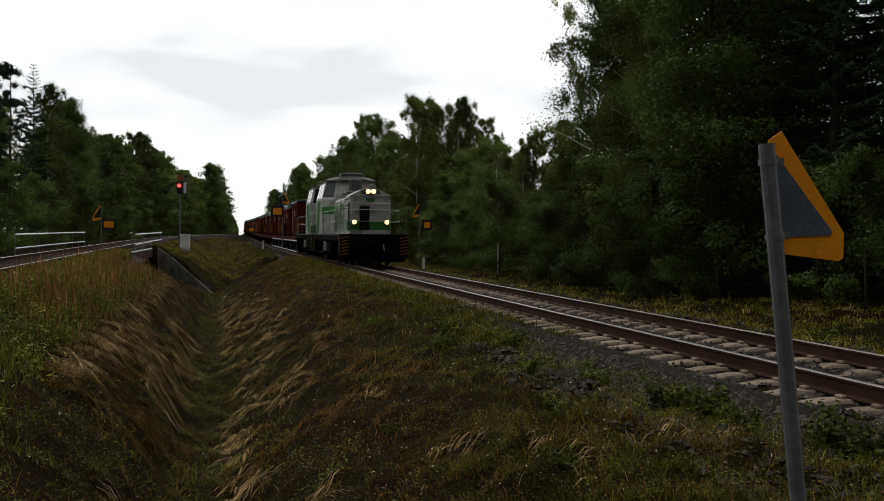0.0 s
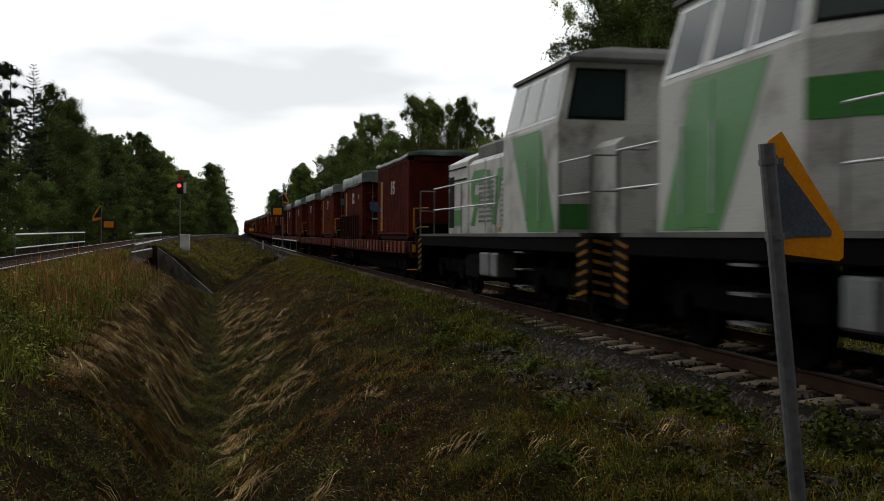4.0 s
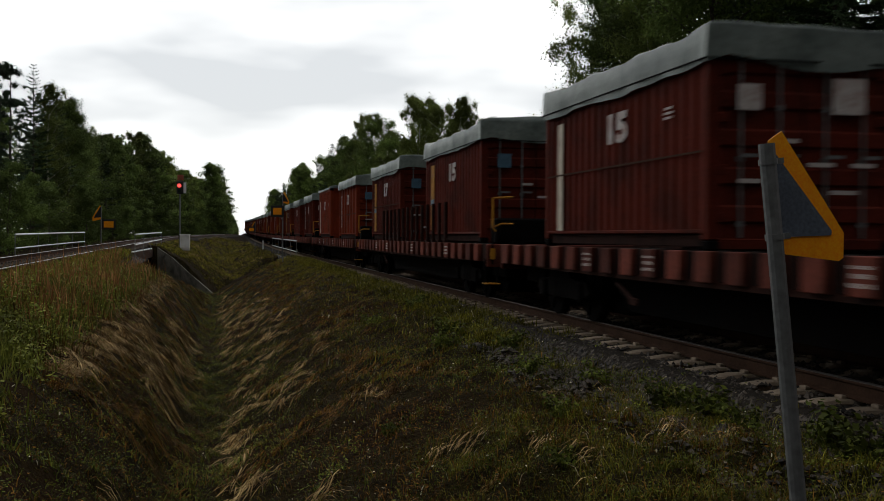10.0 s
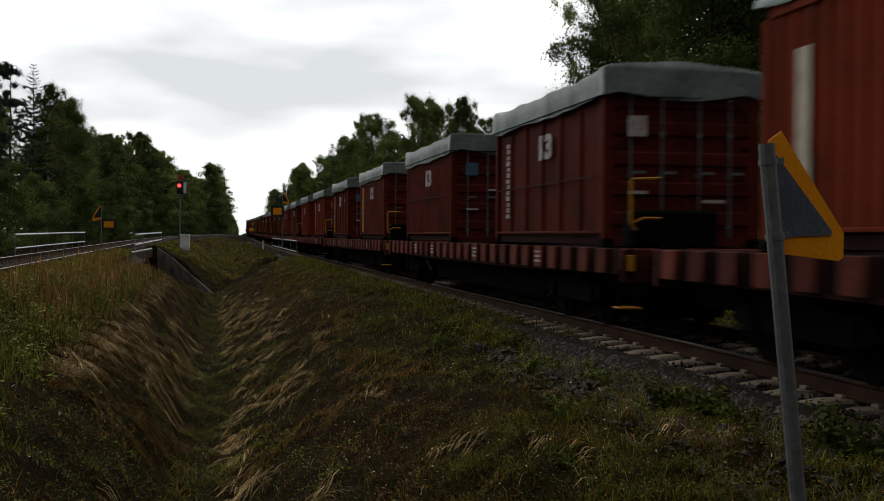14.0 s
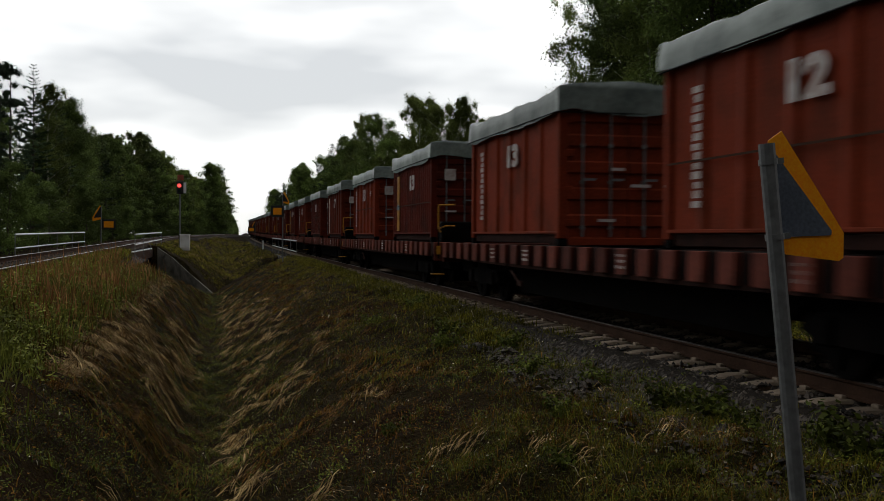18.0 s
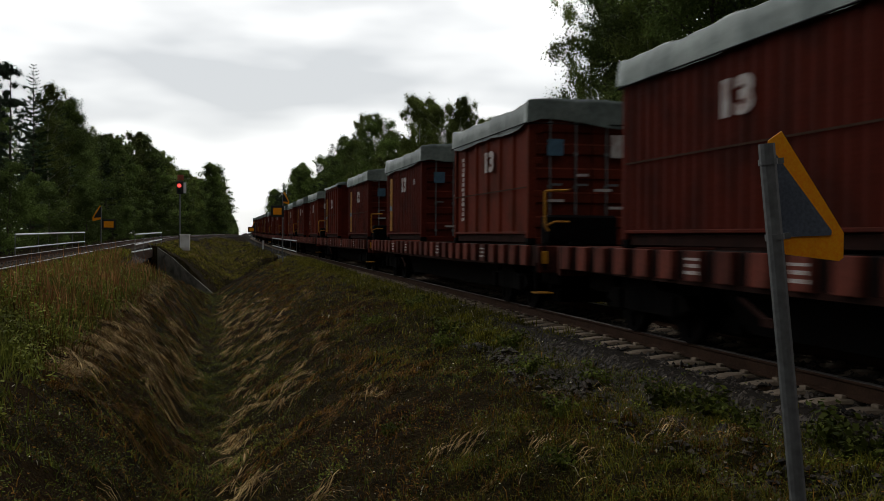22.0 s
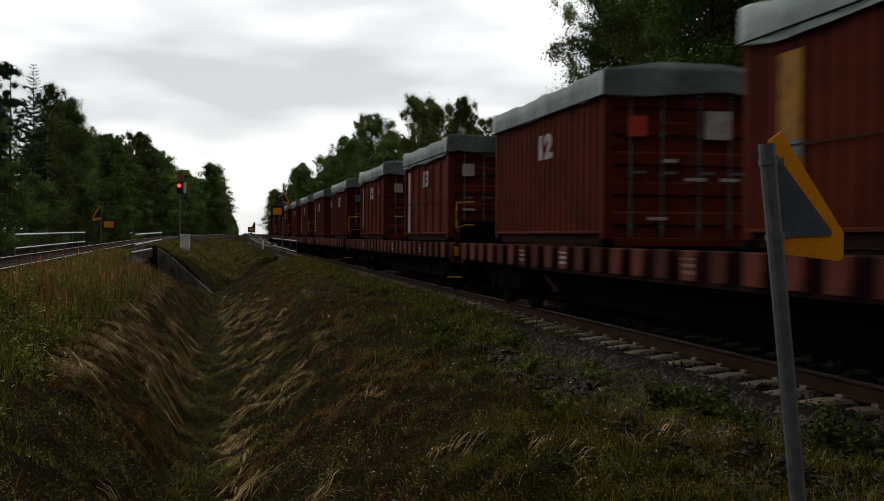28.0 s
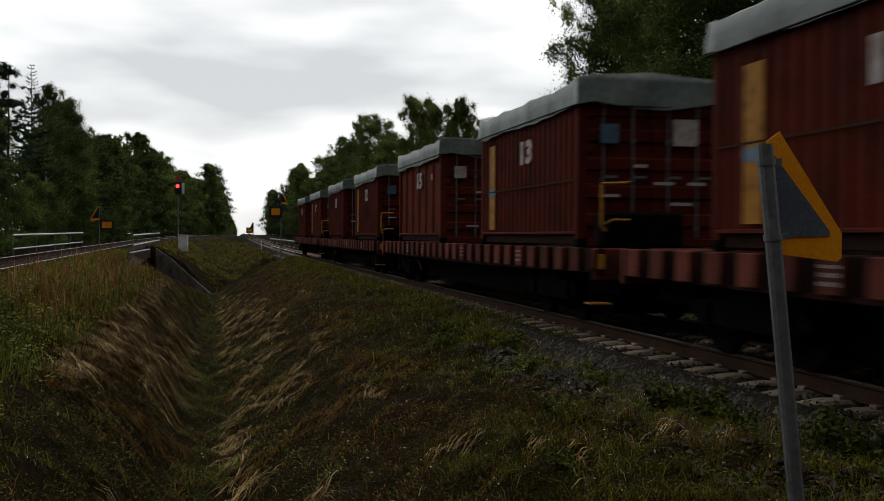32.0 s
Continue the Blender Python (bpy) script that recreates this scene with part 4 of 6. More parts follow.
def corrugated(length, z0, z1, depth=0.036, step=0.28, ridge=0.5):
    """A trapezoid-ribbed sheet in the y-z plane, outside towards -x."""
    b = Build()
    pts, y = [], 0.0
    while y < length - 0.001:
        for u, d in ((0.0, 0), (ridge - 0.16, 0), (ridge, depth), (0.84 if ridge == 0.5 else 0.94, depth)):
            if y + u * step <= length:
                pts.append((y + u * step, d))
        y += step
    pts.append((length, 0))
    vs = []
    for yy, d in pts:
        vs += [(d, yy, z0), (d, yy, z1), (d + 0.004, yy, z0), (d + 0.004, yy, z1)]
    fs = []
    for i in range(len(pts) - 1):
        fs.append((i * 4, i * 4 + 4, i * 4 + 5, i * 4 + 1))
        fs.append((i * 4 + 2, i * 4 + 3, i * 4 + 7, i * 4 + 6))
    b.add(vs, fs)
    return b


def cover_mesh(drop, seed, puff):
    """A tarpaulin over the open top: arched, wrinkled, with a wavy hem hanging down the sides."""
    rng = random.Random(seed)
    ny, ph = 33, [rng.uniform(0, 6.28) for _ in range(6)]
    x0, y0 = CW / 2 + 0.035, CL / 2 + 0.04
    us = [(-x0 - 0.01, -1), (-x0 - 0.012, -0.5), (-x0, -0.06), (-x0 + 0.03, 0.0)] + [(-x0 + 2 * x0 * k / 10, 0.0) for k in range(1, 10)] + [(x0 - 0.03, 0.0), (x0, -0.06), (x0 + 0.012, -0.5), (x0 + 0.01, -1)]
    rows = [(-y0 - 0.01, -1.0), (-y0 - 0.015, -0.5), (-y0, -0.05)] + [(-y0 + 2 * y0 * k / (ny - 1), 0.0) for k in range(ny)] + [(y0, -0.05), (y0 + 0.015, -0.5), (y0 + 0.01, -1.0)]
    vs = []
    for j, (y, ey) in enumerate(rows):
        for i, (x, ex) in enumerate(us):
            arch = puff * (1 - (x / x0) ** 2) * (0.75 + 0.25 * math.sin(y * 2.1 + ph[0])) if ex == 0 and ey == 0 else 0
            wr = 0.018 * math.sin(y * 3.1 + ph[1] + x * 1.3) + 0.012 * math.sin(y * 7.3 + ph[2]) + 0.010 * math.sin(x * 6 + ph[3])
            edge = 0.05 * max(0, 1 - (y0 - abs(y)) / 0.5) if ey == 0 else 0.05
            dx = 0.018 * math.sin(y * 5.5 + ph[4]) * (-ex) * (1 if x > 0 else -1) if ex < -0.3 else 0
            dy = (0.03 * math.sin(x * 5.0 + ph[5]) + 0.018 * math.sin(x * 11 + ph[2])) * (-ey) if ey < -0.3 else 0
            d = drop * (1 + 0.05 * math.sin(y * 1.9 + ph[5]) + 0.03 * math.sin(x * 4 + ph[0]) + (0.16 * math.sin(x * 2.2 + ph[3]) if ey < 0 and abs(x) < x0 - 0.05 else 0))
            fall = min(ex, ey)
            vs.append((x + dx, y + dy, CH + 0.06 + arch + wr * (1 if fall == 0 else 0.4) + edge + fall * d))
    w = len(us)
    fs = [(j * w + i, j * w + i + 1, (j + 1) * w + i + 1, (j + 1) * w + i) for j in range(len(rows) - 1) for i in range(w - 1)]
    b = Build()
    b.add(vs, fs)
    return b.mesh("cover", M_TARP, smooth=True)


COVERS = [cover_mesh(0.40, 1, 0.10), cover_mesh(0.42, 2, 0.06), cover_mesh(0.36, 3, 0.12), cover_mesh(0.44, 4, 0.03), cover_mesh(0.10, 5, 0.12)]
HEM = Build().path([(-CW / 2 - 0.06, -CL / 2 - 0.05, 0), (-CW / 2 - 0.06, CL / 2 + 0.05, 0), (CW / 2 + 0.06, CL / 2 + 0.05, 0), (CW / 2 + 0.06, -CL / 2 - 0.05, 0), (-CW / 2 - 0.06, -CL / 2 - 0.05, 0)], 0.012, 5)


def digits(text, size, mat, parent, at):
    cu = bpy.data.curves.new("number", "FONT")
    cu.body, cu.size, cu.align_x, cu.align_y, cu.extrude, cu.offset = text, size, "CENTER", "CENTER", 0.003, 0.028
    ob = bpy.data.objects.new("number", cu)
    scene.collection.objects.link(ob)
    dg = bpy.context.evaluated_depsgraph_get()
    me = bpy.data.meshes.new_from_object(ob.evaluated_get(dg))
    bpy.data.objects.remove(ob)
    for v in me.vertices:
        v.co.x *= 1.55
    me.materials.clear()
    me.materials.append(mat)
    return part("number", me, None, parent, "white painted number " + text, at)


SHARED = {}


def shared(key, make):
    if key not in SHARED:
        SHARED[key] = make()
    return SHARED[key]


def small_marking():
    b = Build()
    for z, w in ((0.0, 0.22), (0.06, 0.26), (0.12, 0.20)):
        b.box(-0.003, 0.003, -w / 2, w / 2, z, z + 0.03)
    return b.mesh("small_marking", M_LETTER)


def container(i, paint, cover, number, stripe, door, placard):
    """stripe: yellow, cream, text or none; door: bars or plain; placard: a colour letter or none."""
    m = M_RUST[paint]
    tone = ("dark maroon", "brown-red", "orange-red")[paint]
    c = thing("container", f"{tone} steel container with {'grey-green tarpaulin cover' if cover < 4 else 'thin flat cover'} on flat wagon", "container", "containers on the train")
    hw, hl = CW / 2, CL / 2
    # sides: ribbed sheets between posts and rails
    wide = stripe == "text" or i % 5 == 3
    sheet = shared(("sheet", paint, wide), lambda: corrugated(CL - 0.24, 0.23, CH - 0.06, *((0.05, 0.97, 0.26) if wide else ())).mesh("side_sheet", m))
    part("side_sheet", sheet, None, c, at=pose(-hw + 0.015, -hl + 0.12, 0))
    part("side_sheet", sheet, None, c, at=pose(hw - 0.015, hl - 0.12, 0, 0, 0, 180))
    post = shared(("post", paint), lambda: Build().box(-0.08, 0.08, -0.08, 0.08, 0.118, CH - 0.118, 0.015).mesh("corner_post", m))
    fit = shared("fit", lambda: Build().box(-0.085, 0.085, -0.089, 0.089, 0, 0.118, 0.02).mesh("corner_casting", M_BLACK))
    for x in (-1, 1):
        for y in (-1, 1):
            part("corner_post", post, None, c, at=pose(x * (hw - 0.08), y * (hl - 0.08), 0))
            for z in (0, CH - 0.118):
                part("corner_casting", fit, None, c, at=pose(x * (hw - 0.083), y * (hl - 0.087), z))
    lng = shared(("long", paint), lambda: Build().box(-0.04, 0.04, -hl + 0.16, hl - 0.16, 0, 0.14, 0.012).mesh("side_rail", m))
    # the shadow line above the deck is put into this rail's dark colour
    base = shared("base_rail", lambda: Build().box(-0.03, 0.03, -hl + 0.16, hl - 0.16, 0, 0.15, 0.01).mesh("base_rail", M_SILL))
    lip = shared(("lip", paint), lambda: Build().box(-0.02, 0.02, -hl + 0.12, hl - 0.12, 0.20, 0.245, 0.008).mesh("side_lip", m))
    for x in (-1, 1):
        part("side_rail", lng, None, c, at=pose(x * (hw - 0.035), 0, CH - 0.14))
        part("base_rail", base, None, c, "recessed bottom rail, dark for the shadow gap", pose(x * (hw - 0.10), 0, 0.04))
        part("side_lip", lip, None, c, at=pose(x * (hw - 0.018), 0, 0))
    floor = shared(("floor", paint), lambda: Build().box(-hw + 0.08, hw - 0.08, -hl + 0.1, hl - 0.1, 0.05, 0.16).mesh("floor", m))
    part("floor", floor, None, c)
    back = shared(("back", paint), lambda: corrugated(CW - 0.30, 0.14, CH - 0.06, 0.05).mesh("end_sheet", m))
    part("end_sheet", back, None, c, at=pose(hw - 0.15, hl - 0.07, 0, 0, 0, 90))
    beam = shared(("beam", paint), lambda: Build().box(-hw + 0.16, hw - 0.16, -0.05, 0.05, 0, 0.13, 0.012).mesh("end_beam", m))
    for y in (-1, 1):
        for z in (0.01, CH - 0.13):
            part("end_beam", beam, None, c, at=pose(0, y * (hl - 0.06), z))
    # leading end
    if door:
        leaf = shared(("leaf", paint), lambda: door_leaf(m))
        bar = shared("bar", door_bar)
        hinge = shared(("hinge", paint), lambda: Build().box(-0.07, 0.07, -0.025, 0.025, -0.06, 0.06, 0.01).mesh("hinge", m))
        for x in (-1, 1):
            d = part("door", leaf, None, c, "ribbed steel end door", pose(x * 0.54, -hl + 0.05, 0.13))
            for e in (-0.27, 0.22):
                part("locking_bar", bar, None, d, "galvanised locking bar", pose(e, -0.06, 0))
            for z in (0.25, 0.8, 1.4, 1.95):
                part("hinge", hinge, None, d, at=pose(x * 0.5, -0.03, z))
    else:
        pl = shared(("plain", paint), lambda: corrugated(CW - 0.30, 0.14, CH - 0.06, 0.02, 0.5).mesh("end_sheet", m))
        part("end_sheet", pl, None, c, "plain painted end wall", pose(-hw + 0.15, -hl + 0.05, 0, 0, 0, -90) @ pose(0, 0, 0, 0, 0, 180) @ pose(0, -(CW - 0.30), 0))
    # cover
    part("cover", COVERS[cover], None, c, "wrinkled grey-green tarpaulin with a hanging hem" if cover < 4 else "taut grey cover sheet")
    if cover < 4:
        rope = shared("rope", lambda: HEM.mesh("rope", M_GRILLE))
        part("rope", rope, None, c, "dark hem rope", pose(0, 0, CH - 0.30))
    seam = shared("seam", lambda: Build().box(-0.006, 0.006, -hl + 0.15, hl - 0.15, -0.012, 0.012).mesh("lashing_line", M_RAIL))
    if i % 3 != 0:
        part("lashing_line", seam, None, c, at=pose(-hw - 0.006, 0, 1.05 + 0.1 * (i % 2)))
    # markings on the side that faces the path
    if number:
        digits(number, 0.54, M_LETTER, c, pose(-hw - 0.006, -0.20, 1.66, 90, 0, -90))
    if i % 4 == 1:
        part("small_marking", shared("smark", small_marking), None, c, "faint small white marking", pose(-hw - 0.003, -1.95, 1.62))
    if stripe == "yellow":
        part("stripe", shared("ystripe", lambda: Build().box(-0.006, 0.006, -0.20, 0.20, 0.30, 1.98).mesh("stripe", M_YELLOW)), None, c, "worn yellow vertical stripe", pose(-hw - 0.002, hl - 0.93, 0))
        part("stripe_patch", shared("ypatch", lambda: Build().box(-0.003, 0.003, -0.20, 0.20, 0.95, 1.10).mesh("stripe_patch", M_BLUE)), None, c, at=pose(-hw - 0.008, hl - 0.93, 0))
    elif stripe == "cream":
        part("stripe", shared("cstripe", lambda: Build().box(-0.006, 0.006, -0.12, 0.12, 0.25, 1.98).mesh("stripe", M_CREAM)), None, c, "cream vertical stripe", pose(-hw - 0.002, hl - 0.80, 0))
    elif stripe == "text":
        bars = Build()
        for k in range(13):
            bars.box(-0.004, 0.004, -0.10, 0.10 - 0.03 * (k % 3), 0.50 + k * 0.112, 0.50 + k * 0.112 + 0.075 + 0.012 * (k % 2))
        part("letter_column", shared("tstripe", lambda: bars.mesh("letter_column", M_LETTER)), None, c, "column of faded white letters", pose(-hw - 0.003, hl - 0.93, 0))
    mats = {"b": M_BLUE, "r": M_REDPL, "w": M_LETTER, "y": M_YELLOW}
    for k, ch in enumerate(placard):
        x, z, w, h = ((-0.72, 1.62, 0.30, 0.30), (0.55, 1.60, 0.42, 0.42), (-0.70, 1.12, 0.44, 0.34), (0.1, 1.9, 0.2, 0.16))[k]
        if ch in mats:
            part("placard", shared(("pl", k, ch), lambda: Build().box(-w / 2, w / 2, -0.006, 0.006, 0, h).mesh("placard", mats[ch])), None, c, {"b": "blue-grey", "r": "red", "w": "white", "y": "yellow"}[ch] + " placard on the end", pose(x, -hl - 0.045, z))
    for z, x, w in ((0.78, -0.7, 0.3), (0.98, 0.2, 0.34), (0.98, 0.75, 0.3), (0.66, 0.5, 0.36), (1.25, -0.2, 0.22), (0.40, -0.4, 0.3)):
        if door and (i * 7 + int(z * 100)) % 3:
            part("end_marking", shared(("em", w), lambda: Build().box(-w / 2, w / 2, -0.004, 0.004, 0, 0.05).mesh("end_marking", M_LETTER)), None, c, at=pose(x, -hl - 0.035, z))
    return c


def door_leaf(m):
    """One pressed sheet with raised horizontal ribs."""
    out = [(0.02, 0.0), (-0.02, 0.0)]
    for z in (0.18, 0.62, 1.06, 1.50, 1.90):
        out += [(-0.02, z), (-0.05, z + 0.03), (-0.05, z + 0.19), (-0.02, z + 0.22)]
    out += [(-0.02, CH - 0.27), (0.02, CH - 0.27)]
    return Build().prism(out, "x", -0.53, 0.53).mesh("door", m)


def door_bar():
    b = Build()
    b.rod((0, 0, 0.02), (0, 0, CH - 0.30), 0.018, n=6)
    for z in (0.15, 0.9, 1.5, 2.05):
        b.box(-0.035, 0.035, -0.012, 0.035, z, z + 0.06)
    b.box(-0.02, 0.22, -0.03, 0.0, 0.95, 0.99)
    return b.mesh("locking_bar", M_GALV)


# number, paint, cover, stripe, door, placards for each container, from the locomotives back
LOAD = [("15", 0, 4, "yellow", 0, ""), ("12", 0, 0, "yellow", 1, "-wb"), ("17", 1, 1, "yellow", 1, "by"), ("17", 0, 2, "", 1, "rw"),
        ("13", 0, 0, "yellow", 1, "b"), ("15", 0, 3, "cream", 1, "ww"), ("15", 0, 0, "yellow", 1, "by"), ("17", 0, 1, "yellow", 1, "by"),
        ("13", 2, 2, "text", 1, "b"), ("17", 2, 4, "cream", 0, ""), ("13", 0, 0, "text", 1, "w"), ("13", 0, 3, "", 1, "b"),
        ("12", 1, 1, "yellow", 1, ""), ("13", 1, 0, "yellow", 1, "b"), ("12", 2, 2, "text", 1, "rw"), ("13", 2, 0, "text", 1, ""),
        ("13", 0, 1, "yellow", 1, "ww"), ("13", 2, 3, "text", 1, "w"), ("17", 1, 0, "cream", 1, "ww"), ("13", 0, 2, "", 1, "w"),
        ("13", 1, 1, "text", 1, "bw"), ("13", 0, 0, "yellow", 1, "by"), ("12", 0, 2, "yellow", 1, "bw"), ("12", 0, 4, "yellow", 0, ""),
        ("12", 1, 3, "text", 1, "w"), ("13", 0, 0, "yellow", 1, "b"), ("17", 1, 1, "yellow", 1, ""), ("12", 1, 2, "", 1, "rw"),
        ("13", 1, 3, "cream", 1, "wr"), ("12", 1, 0, "text", 1, "w"), ("13", 0, 1, "", 1, "b"), ("12", 0, 2, "yellow", 1, "w"),
        ("13", 0, 0, "yellow", 1, "bw"), ("15", 1, 3, "", 1, "w"), ("12", 0, 1, "yellow", 1, "b"), ("13", 0, 0, "", 1, ""),
        ("17", 0, 2, "yellow", 1, "b"), ("13", 0, 0, "", 1, "")]


def stanchions(w, y0, y1):
    """Upright steel stakes along the sills that reach up against the containers."""
    stake = shared("stake", lambda: Build().box(-0.035, 0.035, -0.055, 0.055, 0.0, 1.30, 0.012).box(-0.045, 0.045, -0.07, 0.07, 0.30, 0.40, 0.01).mesh("stanchion", M_SILL))
    for s in (-1, 1):
        y = -9.75 + 0.5 + 0.36
        while y < y1:
            if y > y0:
                part("stanchion", stake, None, w, "dark upright steel stake", pose(s * 1.375, y, 0.86))
            y += 0.74


def train_of_wagons():
    first, stakes = flat_wagon(), {}
    for n in range(19):
        y = LEAD + n * WAGON_PITCH + 9.85
        w = first if n == 0 else copy_thing(first, Matrix())
        rolls(w, y)
        stakes[n] = w
        for k, off in ((0, -9.75 + 1.00 + CL / 2), (1, 9.75 - 2.25 - CL / 2)):
            i = 2 * n + k
            num, paint, cover, stripe, door, plac = LOAD[i]
            rolls(container(i, paint, cover, num, stripe, door, plac), y + off, pose(0, 0, 1.19))
    stanchions(stakes[0], 1.0, 7.7)
    stanchions(stakes[3], -6.4, 4.2)


train_of_wagons()


# ---- diesel locomotives ----
def loft(rings):
    """A closed skin through rings of points, one above the other."""
    b = Build()
    n = len(rings[0])
    vs = [p for r in rings for p in r]
    fs = [(j * n + i, j * n + (i + 1) % n, (j + 1) * n + (i + 1) % n, (j + 1) * n + i) for j in range(len(rings) - 1) for i in range(n)]
    fs += [tuple(range(n))[::-1], tuple(range((len(rings) - 1) * n, len(rings) * n))]
    b.add(vs, fs)
    return b


def pane(q00, q10, q11, q01, u0, u1, v0, v1, lift=0.012):
    """A thin plate on part of a quad of the cab's skin."""
    def at(u, v):
        a, b = Vector(q00).lerp(Vector(q10), u), Vector(q01).lerp(Vector(q11), u)
        return a.lerp(b, v)
    p = [at(u0, v0), at(u1, v0), at(u1, v1), at(u0, v1)]
    n = (p[1] - p[0]).cross(p[3] - p[0]).normalized()
    mid = sum(p, Vector()) / 4
    if n.dot(mid - Vector((0, 3.0, mid.z))) < 0:
        n = -n
    b = Build()
    b.add([tuple(q - n * 0.01) for q in p] + [tuple(q + n * lift) for q in p], [(0, 1, 2, 3), (7, 6, 5, 4), (0, 4, 5, 1), (1, 5, 6, 2), (2, 6, 7, 3), (3, 7, 4, 0)])
    return b


def locomotive():
    g = thing("diesel_locomotive", "white and green diesel locomotive with lit headlamps", "locomotive", "locomotives of the train")
    L, fl = 13.0, 1.40
    b = Build()
    b.box(-1.50, 1.50, -L / 2, L / 2, 1.10, fl, 0.02)
    part("underframe", b, M_BLACK, g, "black underframe and walkway")
    part("frame_belly", Build().box(-0.95, 0.95, -2.2, 2.2, 0.40, 1.10, 0.05), M_BLACK, g)
    for s in (-1, 1):
        part("walkway_edge", Build().box(min(s * 1.50, s * 1.525), max(s * 1.50, s * 1.525), -L / 2 + 0.3, L / 2 - 0.3, fl - 0.06, fl), M_LROOF, g, "grey walkway edge")
    hw, yf = 0.92, -5.40
    prof = [(-hw, fl), (-hw, 3.12), (-hw + 0.05, 3.17), (-0.45, 3.38), (-0.2, 3.47), (0.2, 3.47), (0.45, 3.38), (hw - 0.05, 3.17), (hw, 3.12), (hw, fl)]
    bon = part("long_bonnet", Build().prism(prof, "y", yf, -3.3), M_LWHITE, g, "white front bonnet section with arched top")
    part("front_cornice", Build().box(-hw - 0.02, hw + 0.02, yf - 0.035, yf + 0.02, 3.12, 3.155, 0.008), M_LWHITE, bon)
    rear = [(-hw, fl), (-hw, 3.00), (-hw + 0.12, 3.12), (hw - 0.12, 3.12), (hw, 3.00), (hw, fl)]
    eng = part("engine_bonnet", Build().prism(rear, "y", -3.3, 1.35), M_LWHITE, g, "white engine bonnet")
    part("joint_cover", Build().box(-hw - 0.02, hw + 0.02, -3.36, -3.24, fl, 3.02, 0.008), M_LWHITE, bon, "white joint cover strip")
    low = [(-hw, fl), (-hw, 2.72), (-hw + 0.15, 2.84), (hw - 0.15, 2.84), (hw, 2.72), (hw, fl)]
    part("short_bonnet", Build().prism(low, "y", 5.05, 6.05), M_LWHITE, g, "white short bonnet")
    plan0 = [(-1.5, 1.9), (-1.5, 5.1), (1.5, 5.1), (1.5, 1.9), (0.95, 1.15), (-0.95, 1.15)]
    plan1 = [(-1.27, 2.02), (-1.27, 5.0), (1.27, 5.0), (1.27, 2.02), (0.78, 1.38), (-0.78, 1.38)]
    z0, z1, z2 = fl, 3.14, 4.12
    rings = [[(x, y, z0) for x, y in plan0], [(x, y, z1) for x, y in plan0], [(x, y, z2) for x, y in plan1]]
    cab = part("cab", loft(rings), M_LWHITE, g, "white driver's cab with angled front and green panels")
    rf = [(x * 1.05, 3.3 + (y - 3.3) * 1.06) for x, y in plan1]
    crown = [(x * 0.84, 3.3 + (y - 3.3) * 1.0) for x, y in plan1]
    top = [(x * 0.42, 3.3 + (y - 3.3) * 0.92) for x, y in plan1]
    part("cab_roof", loft([[(x, y, z2 - 0.01) for x, y in rf], [(x, y, z2 + 0.05) for x, y in rf], [(x, y, z2 + 0.17) for x, y in crown], [(x, y, z2 + 0.27) for x, y in top]]), M_LROOF, g, "grey curved cab roof")
    part("roof_box", Build().box(-0.55, 0.55, 1.5, 2.7, 4.34, 4.56, 0.06), M_LROOF, g, "grey roof box")
    part("exhaust_pipe_box", Build().box(-0.20, 0.42, 0.55, 1.15, 3.10, 4.22, 0.08), M_LROOF, g, "grey exhaust stack")
    part("fan_housing", Build().box(-0.80, 0.80, -2.9, -0.7, 3.08, 3.44, 0.06), M_LROOF, g, "grey fan housing")
    part("horn", Build().rod((0.4, 3.6, 4.36), (0.4, 3.2, 4.40), 0.03, 0.07), M_LROOF, g)
    part("aerial", Build().rod((-0.5, 3.9, 4.25), (-0.5, 3.9, 4.75), 0.012), M_LROOF, g)
    for s in (-1, 1):
        x = s * (hw + 0.004)
        part("weathered_panel", Build().box(min(x, x + s * 0.006), max(x, x + s * 0.006), -0.25, 0.30, 1.52, 2.36, 0.002), M_LDIRTY, eng, "grimy weathered panel")
        part("weathered_panel", Build().box(min(x, x + s * 0.006), max(x, x + s * 0.006), 0.40, 1.12, 1.52, 2.36, 0.002), M_LDIRTY, eng, "grimy weathered panel")
        i0, i1 = (0, 1) if s < 0 else (3, 2)
        f0, f1 = (5, 0) if s < 0 else (4, 3)
        lo, up = rings[1], rings[2]
        # cab side windows and angled windscreen
        for u0, u1 in ((0.06, 0.30), (0.36, 0.60), (0.68, 0.94)):
            part("cab_window", pane(lo[i0], lo[i1], up[i1], up[i0], u0, u1, 0.12, 0.86), M_GLASS, cab, "dark side window")
            part("window_frame", pane(lo[i0], lo[i1], up[i1], up[i0], u0 - 0.015, u1 + 0.015, 0.07, 0.91, 0.006), M_RAILING, cab, "bright window frame")
        part("windscreen", pane(lo[f0], lo[f1], up[f1], up[f0], 0.08, 0.92, 0.18, 0.88), M_GLASS, cab, "dark windscreen")
        part("windscreen_seal", pane(lo[f0], lo[f1], up[f1], up[f0], 0.05, 0.95, 0.14, 0.92, 0.006), M_GRILLE, cab)
        part("green_band", pane(rings[0][f0], rings[0][f1], lo[f1], lo[f0], 0.0, 1.0, 0.58, 0.80, 0.006), M_LGREEN, cab, "green band")
        cx = s * 1.50
        part("green_panel", Build().prism([(5.0, fl + 0.02), (3.5, fl + 0.02), (2.5, 3.10), (4.2, 3.10)], "x", cx - 0.006, cx + 0.006), M_LGREEN, cab, "green slanted panel")
